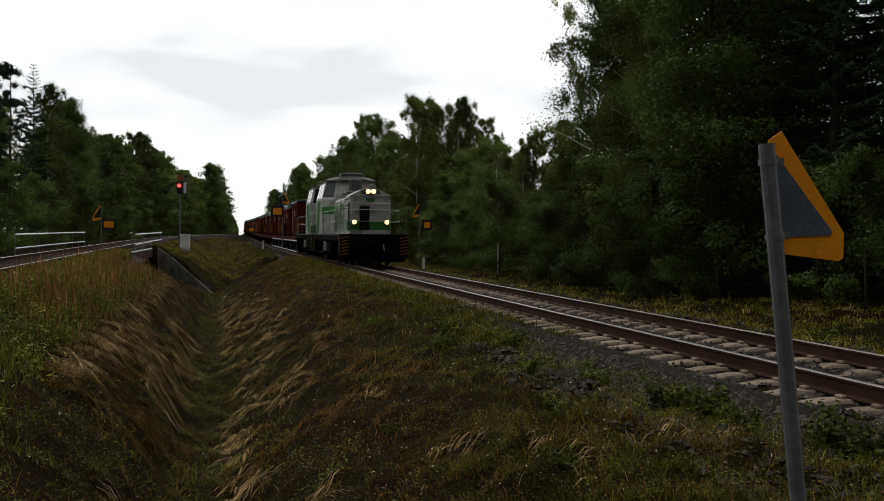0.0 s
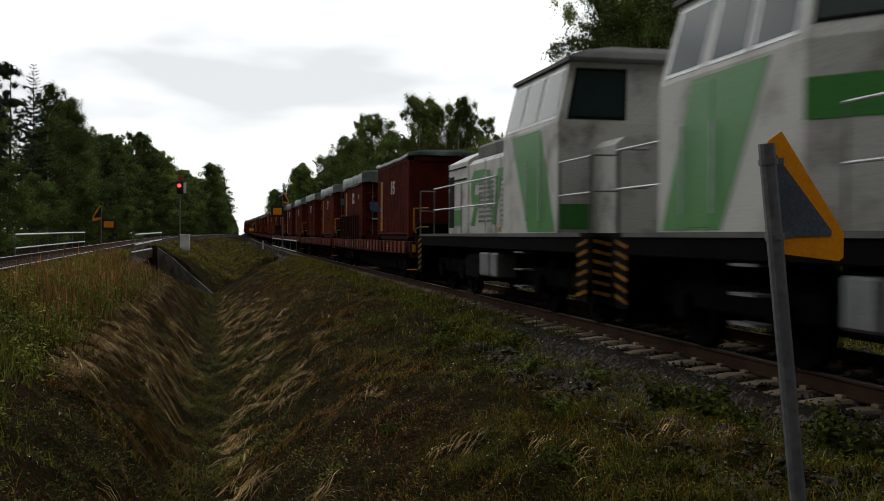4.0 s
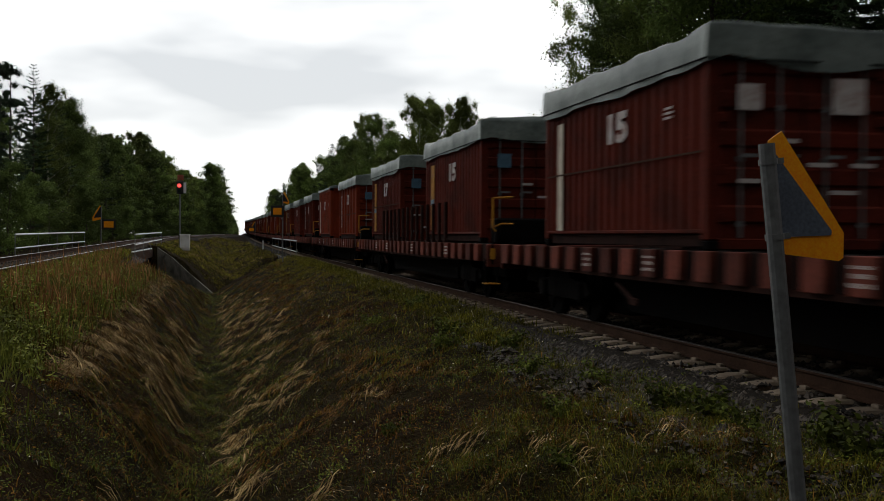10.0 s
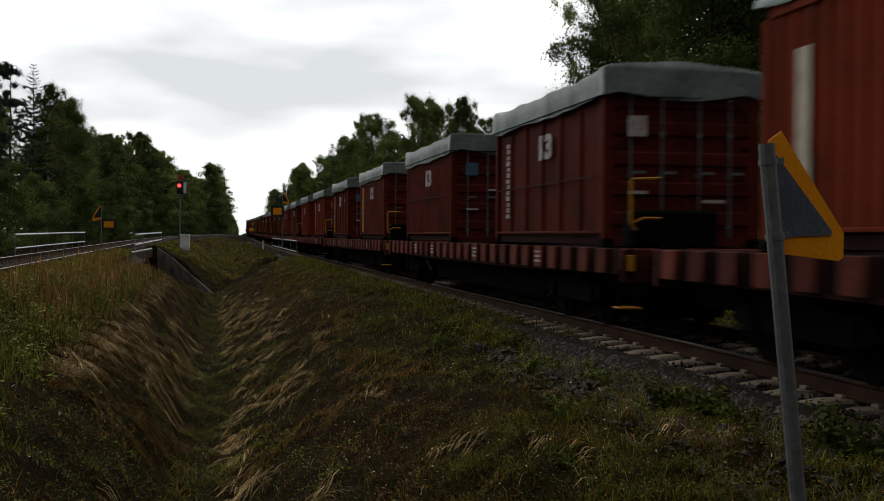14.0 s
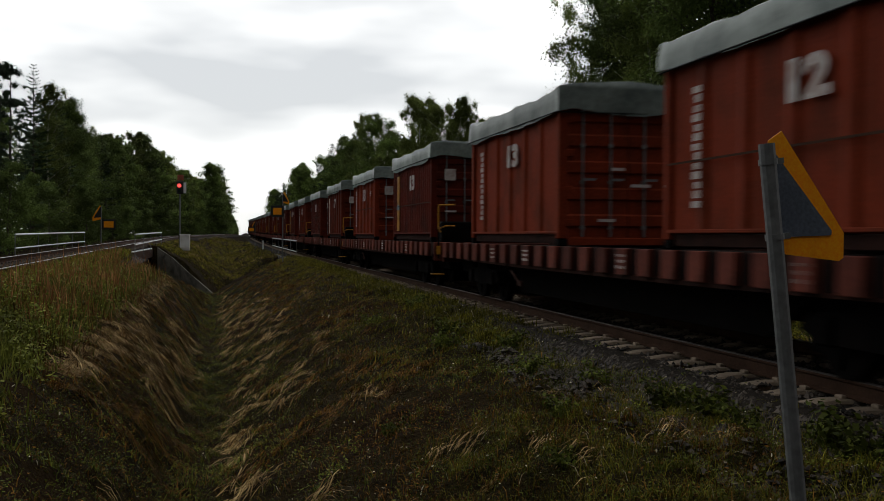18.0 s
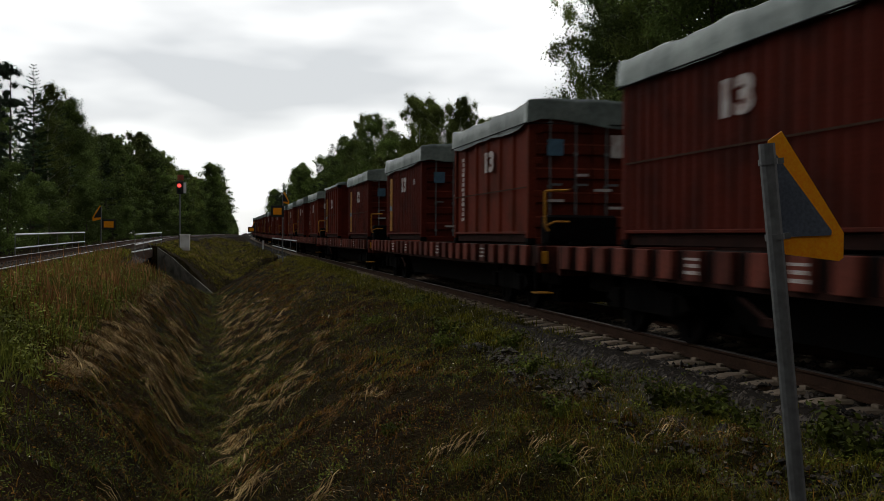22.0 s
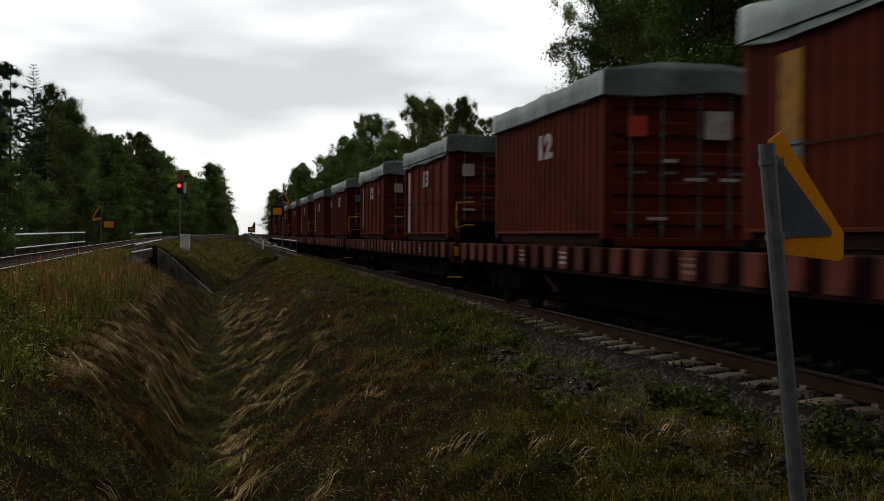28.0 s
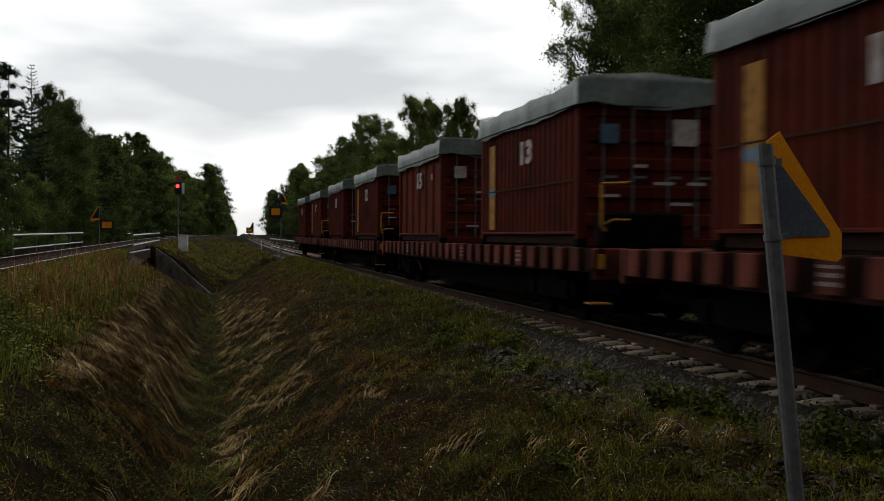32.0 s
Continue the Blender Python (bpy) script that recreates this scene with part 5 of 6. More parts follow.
        for y in (3.60, 4.35):
            part("grab_rail", Build().rod((cx + s * 0.06, y, 1.6), (cx + s * 0.06, y, 2.6), 0.015), M_RAILING, cab)
        part("cab_door", Build().box(min(cx, cx + s * 0.012), max(cx, cx + s * 0.012), 3.70, 4.25, fl + 0.05, 3.05, 0.004), M_LGREEN, cab, "green cab door")
        # bands, emblem shapes, louvres and joints on the bonnets
        part("green_band", Build().box(min(x, x + s * 0.005), max(x, x + s * 0.005), yf + 0.02, -3.95, 1.60, 1.98), M_LGREEN, bon, "green band")
        part("green_band", Build().box(min(x, x + s * 0.005), max(x, x + s * 0.005), 0.25, 1.15, 2.42, 2.78), M_LGREEN, eng, "green band")
        for k, (outline, d) in enumerate([([(-0.22, 2.78), (-0.62, 2.78), (-1.02, 1.60), (-0.78, 1.60)], 0.004), ([(-1.62, 2.80), (-1.30, 2.80), (-0.80, 1.60), (-1.06, 1.60)], 0.005),
                                          ([(-1.78, 2.84), (-2.70, 2.84), (-2.98, 2.66), (-2.98, 2.52), (-1.86, 2.52)], 0.004), ([(-2.62, 2.60), (-2.98, 2.60), (-3.04, 2.34), (-2.96, 2.12), (-2.70, 2.04), (-2.70, 2.30)], 0.005),
                                          ([(-2.05, 2.28), (-2.72, 2.28), (-2.72, 2.02), (-2.12, 2.02)], 0.006), ([(-2.30, 2.06), (-2.66, 2.06), (-3.02, 1.58), (-2.66, 1.58)], 0.0045)]):
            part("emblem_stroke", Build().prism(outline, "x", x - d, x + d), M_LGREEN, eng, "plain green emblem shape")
        for y0 in (-1.95, -1.25, 0.0):
            for k in range(10):
                part("louvre", shared("louvre", lambda: Build().prism([(-0.0, 0.0), (0.014, 0.0), (0.002, 0.05)], "y", -0.30, 0.30).mesh("louvre", M_LROOF)), None, eng, at=pose(x, y0, 1.66 + k * 0.105, 0, 0, 0 if s > 0 else 180))
        part("bonnet_opening", Build().box(min(x, x + s * 0.02), max(x, x + s * 0.02), yf + 0.12, yf + 0.62, 1.55, 2.82, 0.006), M_GRILLE, bon, "dark side opening")
        for z in (2.98, 2.70):
            part("seam_strip", Build().box(min(x, x + s * 0.02), max(x, x + s * 0.02), yf + 0.05, -3.45, z, z + 0.03), M_GRILLE, bon)
        for y in (-1.68, -0.42, 0.35):
            part("panel_joint", shared("pj", lambda: Build().box(-0.004, 0.004, -0.012, 0.012, 1.45, 3.05).mesh("panel_joint", M_LROOF)), None, eng, at=pose(x, y, 0))
        part("yellow_plate", Build().box(min(x, x + s * 0.01), max(x, x + s * 0.01), -0.55, -0.35, 1.44, 1.54), M_YELLOW, eng, "small yellow plate")
    for u0, u1 in ((0.06, 0.36), (0.64, 0.94)):
        part("rear_window", pane(rings[1][1], rings[1][2], rings[2][2], rings[2][1], u0, u1, 0.10, 0.84), M_GLASS, cab, "dark rear window")
        part("rear_window_frame", pane(rings[1][1], rings[1][2], rings[2][2], rings[2][1], u0 - 0.015, u1 + 0.015, 0.05, 0.89, 0.006), M_GRILLE, cab)
    part("green_band", Build().box(-1.48, 1.48, 5.1, 5.106, 1.46, 1.86), M_LGREEN, cab, "green band")
    # bonnet front
    part("green_band", Build().box(-hw + 0.02, hw - 0.02, yf - 0.008, yf, 1.60, 1.98), M_LGREEN, bon, "green band")
    part("front_door", Build().box(-0.50, -0.04, yf - 0.02, yf, 1.58, 2.66, 0.012), M_DOORWAY, bon, "dark front door opening")
    part("lamp_recess", Build().prism([(-0.46, 3.20), (-0.40, 3.36), (-0.18, 3.44), (0.18, 3.44), (0.40, 3.36), (0.46, 3.20)], "y", yf - 0.01, yf), M_LROOF, bon, "grey brow panel")
    part("emblem", Build().prism([(-0.24, 3.03), (0.24, 3.03), (0.16, 2.87), (-0.16, 2.87)], "y", yf - 0.012, yf), M_LGREEN, bon, "small green emblem shape")
    for z in (2.78, 2.50, 1.98):
        part("front_rail", Build().rod((-hw, yf - 0.05, z), (hw, yf - 0.05, z), 0.012), M_RAILING, bon, "thin front grab rail")
    for x, z, r in ((-0.74, 1.94, 0.080), (0.74, 1.94, 0.080), (-0.12, 3.32, 0.085), (0.12, 3.32, 0.085)):
        h = part("headlamp", Build().rod((x, yf + 0.02, z), (x, yf - 0.10, z), r + 0.03, r + 0.045, 16), M_LROOF, g, "round headlamp housing")
        part("lens", Build().rod((x, yf - 0.10, z), (x, yf - 0.125, z), r + 0.02, r, 16), M_LAMP, h, "glowing warm headlamp lens")
    # buffer beams with striped plates, plough, buffers
    for y, s in ((-L / 2, -1), (L / 2, 1)):
        part("buffer_beam", Build().box(-1.50, 1.50, min(y, y + s * 0.15), max(y, y + s * 0.15), 0.72, fl - 0.02, 0.03), M_BLACK, g)
        for x in (-1.30, 1.30):
            pl = part("step_plate", Build().box(x - 0.19, x + 0.19, y + s * 0.18 - 0.02, y + s * 0.18 + 0.02, 0.40, 1.36, 0.01), M_BLACK, g, "black step plate with yellow stripes")
            sd = x + (0.195 if x > 0 else -0.195)
            part("side_plate", Build().box(sd - 0.01, sd + 0.01, min(y, y - s * 0.45), max(y, y - s * 0.45), 0.40, 1.36, 0.004), M_BLACK, pl)
            for k in range(6):
                z = 0.46 + k * 0.145
                part("warning_stripe", Build().prism([(x - 0.18, z), (x + 0.18, z + 0.08), (x + 0.18, z + 0.13), (x - 0.18, z + 0.05)], "y", y + s * 0.205 - 0.003, y + s * 0.205 + 0.003), M_HAZARD, pl, "yellow slanted stripe")
                ya, yb = sorted((y - s * 0.02, y - s * 0.43))
                part("warning_stripe", Build().prism([(ya, z), (yb, z + 0.08), (yb, z + 0.13), (ya, z + 0.05)], "x", sd + (0.012 if x > 0 else -0.012) - 0.003, sd + (0.012 if x > 0 else -0.012) + 0.003), M_HAZARD, pl)
        for x in (-0.88, 0.88):
            bf = part("buffer", Build().rod((x, y + s * 0.15, 1.04), (x, y + s * 0.5, 1.04), 0.10, n=10), M_BLACK, g, "black round buffer")
            part("buffer_head", Build().rod((x, y + s * 0.48, 1.04), (x, y + s * 0.53, 1.04), 0.25, 0.23, n=16), M_BLACK, bf)
        part("coupler", Build().box(-0.16, 0.16, min(y, y + s * 0.5), max(y, y + s * 0.5), 0.84, 1.08, 0.04), M_BLACK, g)
        part("brake_hose", Build().path([(0.4, y + s * 0.2, 0.95), (0.42, y + s * 0.4, 0.6), (0.4, y + s * 0.5, 0.75)], 0.03), M_GALV, g)
        part("rail_guard", Build().prism([(-1.35, 0.18), (1.35, 0.18), (1.45, 0.72), (-1.45, 0.72)], "y", min(y + s * 0.02, y + s * 0.08), max(y + s * 0.02, y + s * 0.08)), M_BLACK, g)
        for x in (-1.45, 1.45):
            part("end_handrail", Build().path([(x, y, fl), (x, y, 2.52), (x * 0.72, y, 2.52)], 0.015), M_GALV, g, "thin handrail")
            part("end_handrail", Build().rod((x, y, 2.0), (x * 0.72, y, 2.0), 0.012), M_GALV, g, "thin handrail")
    for s in (-1, 1):
        for y0, y1 in ((-4.6, 1.3), (5.15, L / 2)):
            for z in (1.98, 2.50):
                part("side_handrail", Build().rod((s * 1.47, y0, z), (s * 1.47, y1, z), 0.016), M_RAILING, g, "white side handrail")
            n = max(1, int((y1 - y0) / 2.2))
            for k in range(n + 1):
                part("rail_post", shared("rpost", lambda: Build().rod((0, 0, 1.40), (0, 0, 2.50), 0.012).mesh("rail_post", M_GALV)), None, g, at=pose(s * 1.47, y0 + (y1 - y0) * k / n, 0))
        part("battery_box", Build().box(min(s * 1.05, s * 1.47), max(s * 1.05, s * 1.47), 0.0, 0.75, 0.55, 1.02, 0.03), M_GALV, g, "grey battery box")
        part("battery_box", Build().box(min(s * 1.05, s * 1.47), max(s * 1.05, s * 1.47), 0.85, 1.35, 0.55, 1.02, 0.03), M_GALV, g, "grey battery box")
        part("fuel_tank", Build().box(min(s * 0.9, s * 1.40), max(s * 0.9, s * 1.40), -1.6, -0.2, 0.42, 0.96, 0.08), M_BLACK, g)
        for z in (0.45, 0.75, 1.05):
            part("cab_step", shared(("cstep", s), lambda: Build().box(min(s * 1.30, s * 1.52), max(s * 1.30, s * 1.52), 2.75, 3.25, 0, 0.03).mesh("cab_step", M_GALV)), None, g, at=pose(0, 0, z))
    for y in (-4.1, 4.1):
        b = Build()
        for x in (-1.0, 1.0):
            b.box(x - 0.08, x + 0.08, y - 1.9, y + 1.9, 0.48, 0.80, 0.04)
            for e in (-1.15, 1.15):
                b.box(x - 0.16, x + 0.16, y + e - 0.2, y + e + 0.2, 0.34, 0.68, 0.04)
            for e in (-0.4, 0.4):
                b.rod((x, y + e, 0.4), (x, y + e, 0.9), 0.1, n=8)
        part("bogie", b, M_BLACK, g, "black bogie frame")
        wheelset(g, y - 1.15, 0.5)
        wheelset(g, y + 1.15, 0.5)
    return g


LOCO_LEAD = 45.7
loco = locomotive()
loco_two = copy_thing(loco, Matrix())
for o in loco_two.children_recursive:
    if o.name.startswith("lens"):
        o.data = o.data.copy()
        o.data.materials[0] = M_LENS
        tagged(o, "unlit headlamp lens")
tagged(loco_two, "second white and green diesel locomotive coupled cab first behind the leader")
rolls(loco, LOCO_LEAD + 6.6)
rolls(loco_two, LOCO_LEAD + 6.6 + 14.06, pose(0, 0, 0, 0, 0, 180))
# ---- signs, signal, railings ----
def board_sign(name, label, x, y, post_h, tri, flip, board, lean=0.0, face=0.0, wide=0.60):
    """A post with an orange-edged dark triangle (points down and away) and, where there is one, an orange board below it."""
    z = float(height(x, y))
    t = thing(name, label, "railway sign", at=pose(x, y, z - 0.3, 0, lean, face))
    h = post_h + 0.3
    p = part("post", Build().rod((0, 0, 0), (0, 0, h), 0.032, n=12), M_GALV, t, "galvanised steel post")
    for zz in (h - 0.08, h - tri * 0.83):
        part("clamp", Build().rod((0, 0, zz), (0, 0, zz + 0.022), 0.036, n=14).box(0.03, 0.06, -0.012, 0.012, zz, zz + 0.022), M_GALV, p, "steel clamp ring")
    s = -1 if flip else 1
    a, b = tri, tri * wide
    out = [(0.03, h + 0.012), (0.090, h + 0.045), (b, h - a * 0.84), (b * 0.99, h - a * 0.90), (b * 0.965, h - a * 1.06), (b * 0.90, h - a * 1.085), (0.02, h - a * 0.95)]
    ins = [(0.0, h - 0.055), (0.058, h - 0.045), (b * 0.83, h - a * 0.81), (b * 0.82, h - a * 0.85), (0.0, h - a * 0.81)]
    k = -0.034 if board else 0.038
    tr = part("triangle_plate", Build().prism([(s * u, w) for u, w in out], "y", k, k + 0.004), M_ORANGE, t, "orange-edged triangular plate")
    part("inner_field", Build().prism([(s * u, w) for u, w in ins], "y", k - 0.004, k), M_SIGNBACK if not board else M_SIGNBLACK, tr, "dark inner field")
    if board:
        u0, u1, w0, w1 = board
        bd = part("board", Build().box(u0, u1, -0.045, -0.03, w0 + 0.3, w1 + 0.3, 0.004), M_SIGNBLACK, t, "black backed board")
        part("orange_field", Build().box(u0 + 0.13, u1 - 0.13, -0.052, -0.045, w0 + 0.44, w1 + 0.17), M_ORANGE, bd, "orange field")
    return t


board_sign("warning_sign", "orange-edged dark triangle on a leaning galvanised post in the grass", 2.285, 3.62, 1.705 - float(height(2.285, 3.62)), 0.44, False, None, -6.2, wide=0.72)
board_sign("warning_sign", "black and orange triangle above an orange board on a post", 3.55, 58.5, 3.86, 0.58, False, (-0.66, 0.06, 2.52, 3.16))
board_sign("warning_sign", "black and orange triangle beside an orange board at the raised track", -7.75, 75.0, 3.35 - float(height(-7.75, 75.0)), 0.95, True, (0.05, 0.95, 1.75 - float(height(-7.75, 75.0)), 2.45 - float(height(-7.75, 75.0))))
board_sign("warning_sign", "black and orange triangle above an orange board beside the wood", 11.15, 58.0, 3.72, 0.68, True, (0.12, 0.72, 2.28, 2.86))
board_sign("warning_sign", "small distant orange board on a post beside the track", 3.95, 113.0, 3.0, 0.7, True, (-0.75, 0.0, 1.9, 2.5))


def light_signal():
    x, y = -2.55, 76.0
    z = float(height(x, y))
    t = thing("light_signal", "railway light signal showing red on a tall grey mast", "signal", at=pose(x, y, z))
    top = 5.30 - z
    part("mast", Build().rod((0, 0, -0.3), (0, 0, top), 0.055, n=10), M_GALV, t, "grey steel mast")
    hd = part("signal_head", Build().box(-0.24, 0.24, -0.10, 0.12, top - 1.0, top - 0.1, 0.05), M_SIGNBLACK, t, "black signal head")
    part("lamp", Build().rod((-0.05, -0.11, top - 0.42), (-0.05, -0.15, top - 0.42), 0.13, n=14), M_REDLAMP, hd, "lit red lamp")
    part("lamp", Build().rod((-0.05, -0.11, top - 0.78), (-0.05, -0.13, top - 0.78), 0.10, n=14), M_GLASS, hd, "dark unlit lamp")
    part("top_plate", Build().box(-0.18, 0.24, -0.04, 0.04, top - 0.06, top + 0.34, 0.01), M_RED_BOX, t, "rusty red plate")
    part("edge_plate", Build().box(0.22, 0.42, -0.02, 0.02, top - 0.95, top - 0.2, 0.01), M_WHITE, t, "white edge plate")
    b = thing("relay_cabinet", "small white trackside equipment cabinet at the signal mast", "cabinet", at=pose(x + 0.35, y - 0.4, z))
    part("body", Build().box(-0.34, 0.34, -0.25, 0.25, -0.1, 1.0, 0.03), M_WHITE, b, "white painted steel body")
    part("door", Build().box(-0.30, 0.30, -0.272, -0.25, 0.08, 0.94, 0.008), M_WHITE, b)
    part("lid", Build().box(-0.38, 0.38, -0.30, 0.28, 1.0, 1.05, 0.015), M_WHITE, b)


light_signal()


def railing(label, cx, cz, off, y0, y1, top=1.05, mid=0.55):
    n = int((y1 - y0) / 5)
    t = thing("bridge_railing", label, "railing", "railings of the bridges")
    pts = [(cx(y) + off, y, cz(y)) for y in np.linspace(y0, y1, n + 1)]
    for h, r in ((top, 0.035), (mid, 0.028)):
        part("rail_tube", Build().rod((pts[0][0], pts[0][1], pts[0][2] + h), (pts[-1][0], pts[-1][1], pts[-1][2] + h), r), M_RAILING, t, "bright galvanised tube")
    me = Build().rod((0, 0, -0.5), (0, 0, top), 0.018).mesh("railing_post", M_GALV)
    for p in pts:
        part("railing_post", me, None, t, at=pose(*p))


railing("galvanised tube railing along a small railway bridge", tx, tz, -2.25, 62, 92, 0.98, 0.35)
railing("galvanised tube railing on the far side of the bridge", tx, tz, 2.25, 62, 92, 0.98, 0.35)
railing("galvanised tube railing on the raised track's bridge", lx, lz, -2.2, 43.5, 65.5, 0.62, 0.08)
railing("galvanised tube railing on the near side of the raised bridge", lx, lz, 1.75, 51, 75, 0.60, 0.12)


def bridge(cx, cz, y0, y1, label, mat, bolts, half=2.0):
    t = thing("railway_bridge", label, "bridge", "railway bridges")
    yc = (y0 + y1) / 2
    for s in (-1, 1):
        x = cx(yc) + s * half
        g = part("edge_girder", Build().box(x - 0.12, x + 0.12, y0, y1, cz(yc) - 0.85, cz(yc) - 0.34, 0.03), mat, t, "dark weathered edge girder")
        for k in range(bolts):
            y = y0 + 0.5 + (y1 - y0 - 1.0) * k / (bolts - 1)
            part("deck_plate", shared("dplate", lambda: Build().box(-0.11, 0.11, -0.26, 0.26, 0, 0.04, 0.01).mesh("deck_plate", M_RAILING)), None, g, "small bright deck plate", pose(x, y, cz(yc) - 0.34))
    part("deck_slab", Build().box(cx(yc) - half + 0.13, cx(yc) + half - 0.13, y0, y1, cz(yc) - 0.85, cz(yc) - 0.58, 0.02), mat, t)
    for y in (y0, y1):
        part("abutment", Build().box(cx(yc) - 1.75, cx(yc) + 1.75, y - 0.5, y + 0.5, -2.9, cz(yc) - 0.84, 0.04), M_CONCRETE, t, "dark stained concrete abutment")


bridge(tx, tz, 72, 90, "low concrete railway bridge over a brook with tube railings", M_CONCRETE, 0)
bridge(lx, lz, 52, 70, "low steel railway bridge carrying the raised track", M_RAIL, 12, 1.5)


def wing_wall():
    t = thing("wing_wall", "dark stained concrete wing wall sloping down to the brook", "retaining wall", kind="structure")
    b = Build()
    pts = [(-3.55, 66.2, 0.62), (-2.6, 65.0, 0.02), (-1.5, 63.7, -0.95), (-0.1, 62.0, -2.1)]
    for (xa, ya, za), (xb, yb, zb) in zip(pts, pts[1:]):
        vs = [(xa, ya, -2.9), (xb, yb, -2.9), (xb, yb, zb), (xa, ya, za), (xa, ya + 1.1, -2.9), (xb, yb + 1.1, -2.9), (xb, yb + 1.1, zb), (xa, ya + 1.1, za)]
        b.add(vs, [(0, 1, 2, 3), (7, 6, 5, 4), (3, 2, 6, 7), (0, 3, 7, 4), (1, 5, 6, 2)])
    part("wall_face", b, M_CONCRETE, t)


wing_wall()


def marker(x, y, h, label):
    z = float(height(x, y))
    t = thing("marker_post", label, "marker post", at=pose(x, y, z))
    part("stake", Build().box(-0.06, 0.06, -0.04, 0.04, -0.2, h, 0.01), M_WHITE, t)
    part("cap", Build().box(-0.07, 0.07, -0.05, 0.05, h, h + 0.04, 0.01), M_GALV, t)


marker(10.6, 54.0, 0.75, "small white marker post in the verge grass")
marker(5.0, 118.0, 1.0, "small white marker post beside the far track")


# ---- grass, straw and weeds ----
def blades(name, label, mat, xs, ys, h0, h1, width, seed, lay=0.3, per=12):
    """Single bent blades at the given feet, tuft by tuft."""
    r = np.random.RandomState(seed)
    n = len(xs)
    k = n // per + 1
    z = height(xs, ys)
    h = (h0 + (h1 - h0) * r.rand(n) ** 1.6) * np.repeat(0.6 + 0.8 * r.rand(k), per)[:n]
    a = np.repeat(r.rand(k) * 6.283, per)[:n] + r.randn(n) * 0.9
    d = np.stack([np.cos(a), np.sin(a)], 1) * lay * (0.3 + 1.1 * r.rand(n))[:, None]
    w = width * (0.6 + 0.8 * r.rand(n))
    foot = np.stack([xs, ys, z - 0.02], 1)
    mid = foot + np.stack([d[:, 0] * h * 0.45, d[:, 1] * h * 0.45, h * 0.55], 1)
    tip = foot + np.stack([d[:, 0] * h * 1.25, d[:, 1] * h * 1.25, h * (0.95 - 0.35 * np.clip(np.hypot(d[:, 0], d[:, 1]), 0, 1.6))], 1)
    side = np.stack([-np.sin(a) * w, np.cos(a) * w, np.zeros(n)], 1)
    v = np.stack([foot - side, foot + side, mid + side * 0.7, mid - side * 0.7, tip], 1).reshape(-1, 3)
    i = (np.arange(n) * 5)[:, None, None]
    f = (i + np.array([(0, 1, 2), (0, 2, 3), (3, 2, 4)])[None]).reshape(-1, 3)
    return tagged(new(name, fast_mesh(name, v, f, mat)), label, "grass", kind="stuff")


def zoned(x, y, zones, base, seed):
    """Thins out feet: dense inside the zones (centre x, y and radii), sparse by base elsewhere."""
    r = np.random.RandomState(seed)
    g = np.zeros(len(x))
    for cx, cy, rx, ry in zones:
        g = np.maximum(g, np.exp(-((x - cx) / rx) ** 2 - ((y - cy) / ry) ** 2))
    keep = r.rand(len(x)) < base + (1 - base) * g
    return x[keep], y[keep]


def thinned(x, y, zones, keep, seed):
    """Leaves only a share of the feet inside the zones."""
    r = np.random.RandomState(seed)
    g = np.zeros(len(x))
    for cx, cy, rx, ry in zones:
        g = np.maximum(g, np.exp(-((x - cx) / rx) ** 4 - ((y - cy) / ry) ** 4))
    ok = r.rand(len(x)) < 1 - (1 - keep) * g
    return x[ok], y[ok]


def swathes(label, mat, count, per, x0, x1, y0, y1, way, seed, long0=0.25, long1=0.7, zones=None, base=1.0):
    """Bundles of long dead grass that lie together down the slope, each with a sweep of its own."""
    r = np.random.RandomState(seed)
    x, y = scatter(count, x0, x1, y0, y1, seed, 1.5)
    if zones:
        x, y = zoned(x, y, zones, base, seed)
    k = len(x)
    turn = math.atan2(way[1], way[0]) + r.randn(k) * 0.42
    wide, length = 0.06 + 0.16 * r.rand(k), long0 + (long1 - long0) * r.rand(k)
    n = k * per
    a = np.repeat(turn, per) + r.randn(n) * 0.28
    off = r.randn(n) * np.repeat(wide, per)
    back = r.randn(n) * np.repeat(length, per) * 0.35
    t = np.repeat(turn, per)
    px, py = np.repeat(x, per) - np.sin(t) * off + np.cos(t) * back, np.repeat(y, per) + np.cos(t) * off + np.sin(t) * back
    ln = np.repeat(length, per) * (0.4 + 0.8 * r.rand(n))
    w = 0.0045 * (0.6 + 0.8 * r.rand(n)) * (1 + py / 45)
    hump = np.repeat(0.03 + 0.06 * r.rand(k), per) * np.exp(-(off / np.repeat(wide, per)) ** 2) + 0.03 * r.rand(n)
    pts = []
    for u, lift in ((0.0, -0.01), (0.4, 1.0), (0.75, 0.8), (1.0, 0.25)):
        qx, qy = px + np.cos(a) * ln * u, py + np.sin(a) * ln * u
        pts.append(np.stack([qx, qy, height(qx, qy) + hump * lift], 1))
    side = np.stack([-np.sin(a) * w, np.cos(a) * w, np.zeros(n)], 1)
    v = np.stack([pts[0] - side, pts[0] + side, pts[1] + side, pts[1] - side, pts[2] + side * 0.8, pts[2] - side * 0.8, pts[3]], 1).reshape(-1, 3)
    f = ((np.arange(n) * 7)[:, None, None] + np.array([(0, 1, 2), (0, 2, 3), (3, 2, 4), (3, 4, 5), (5, 4, 6)])[None]).reshape(-1, 3)
    return tagged(new("dry_grass", fast_mesh("dry_grass", v, f, mat)), label, "grass", kind="stuff")


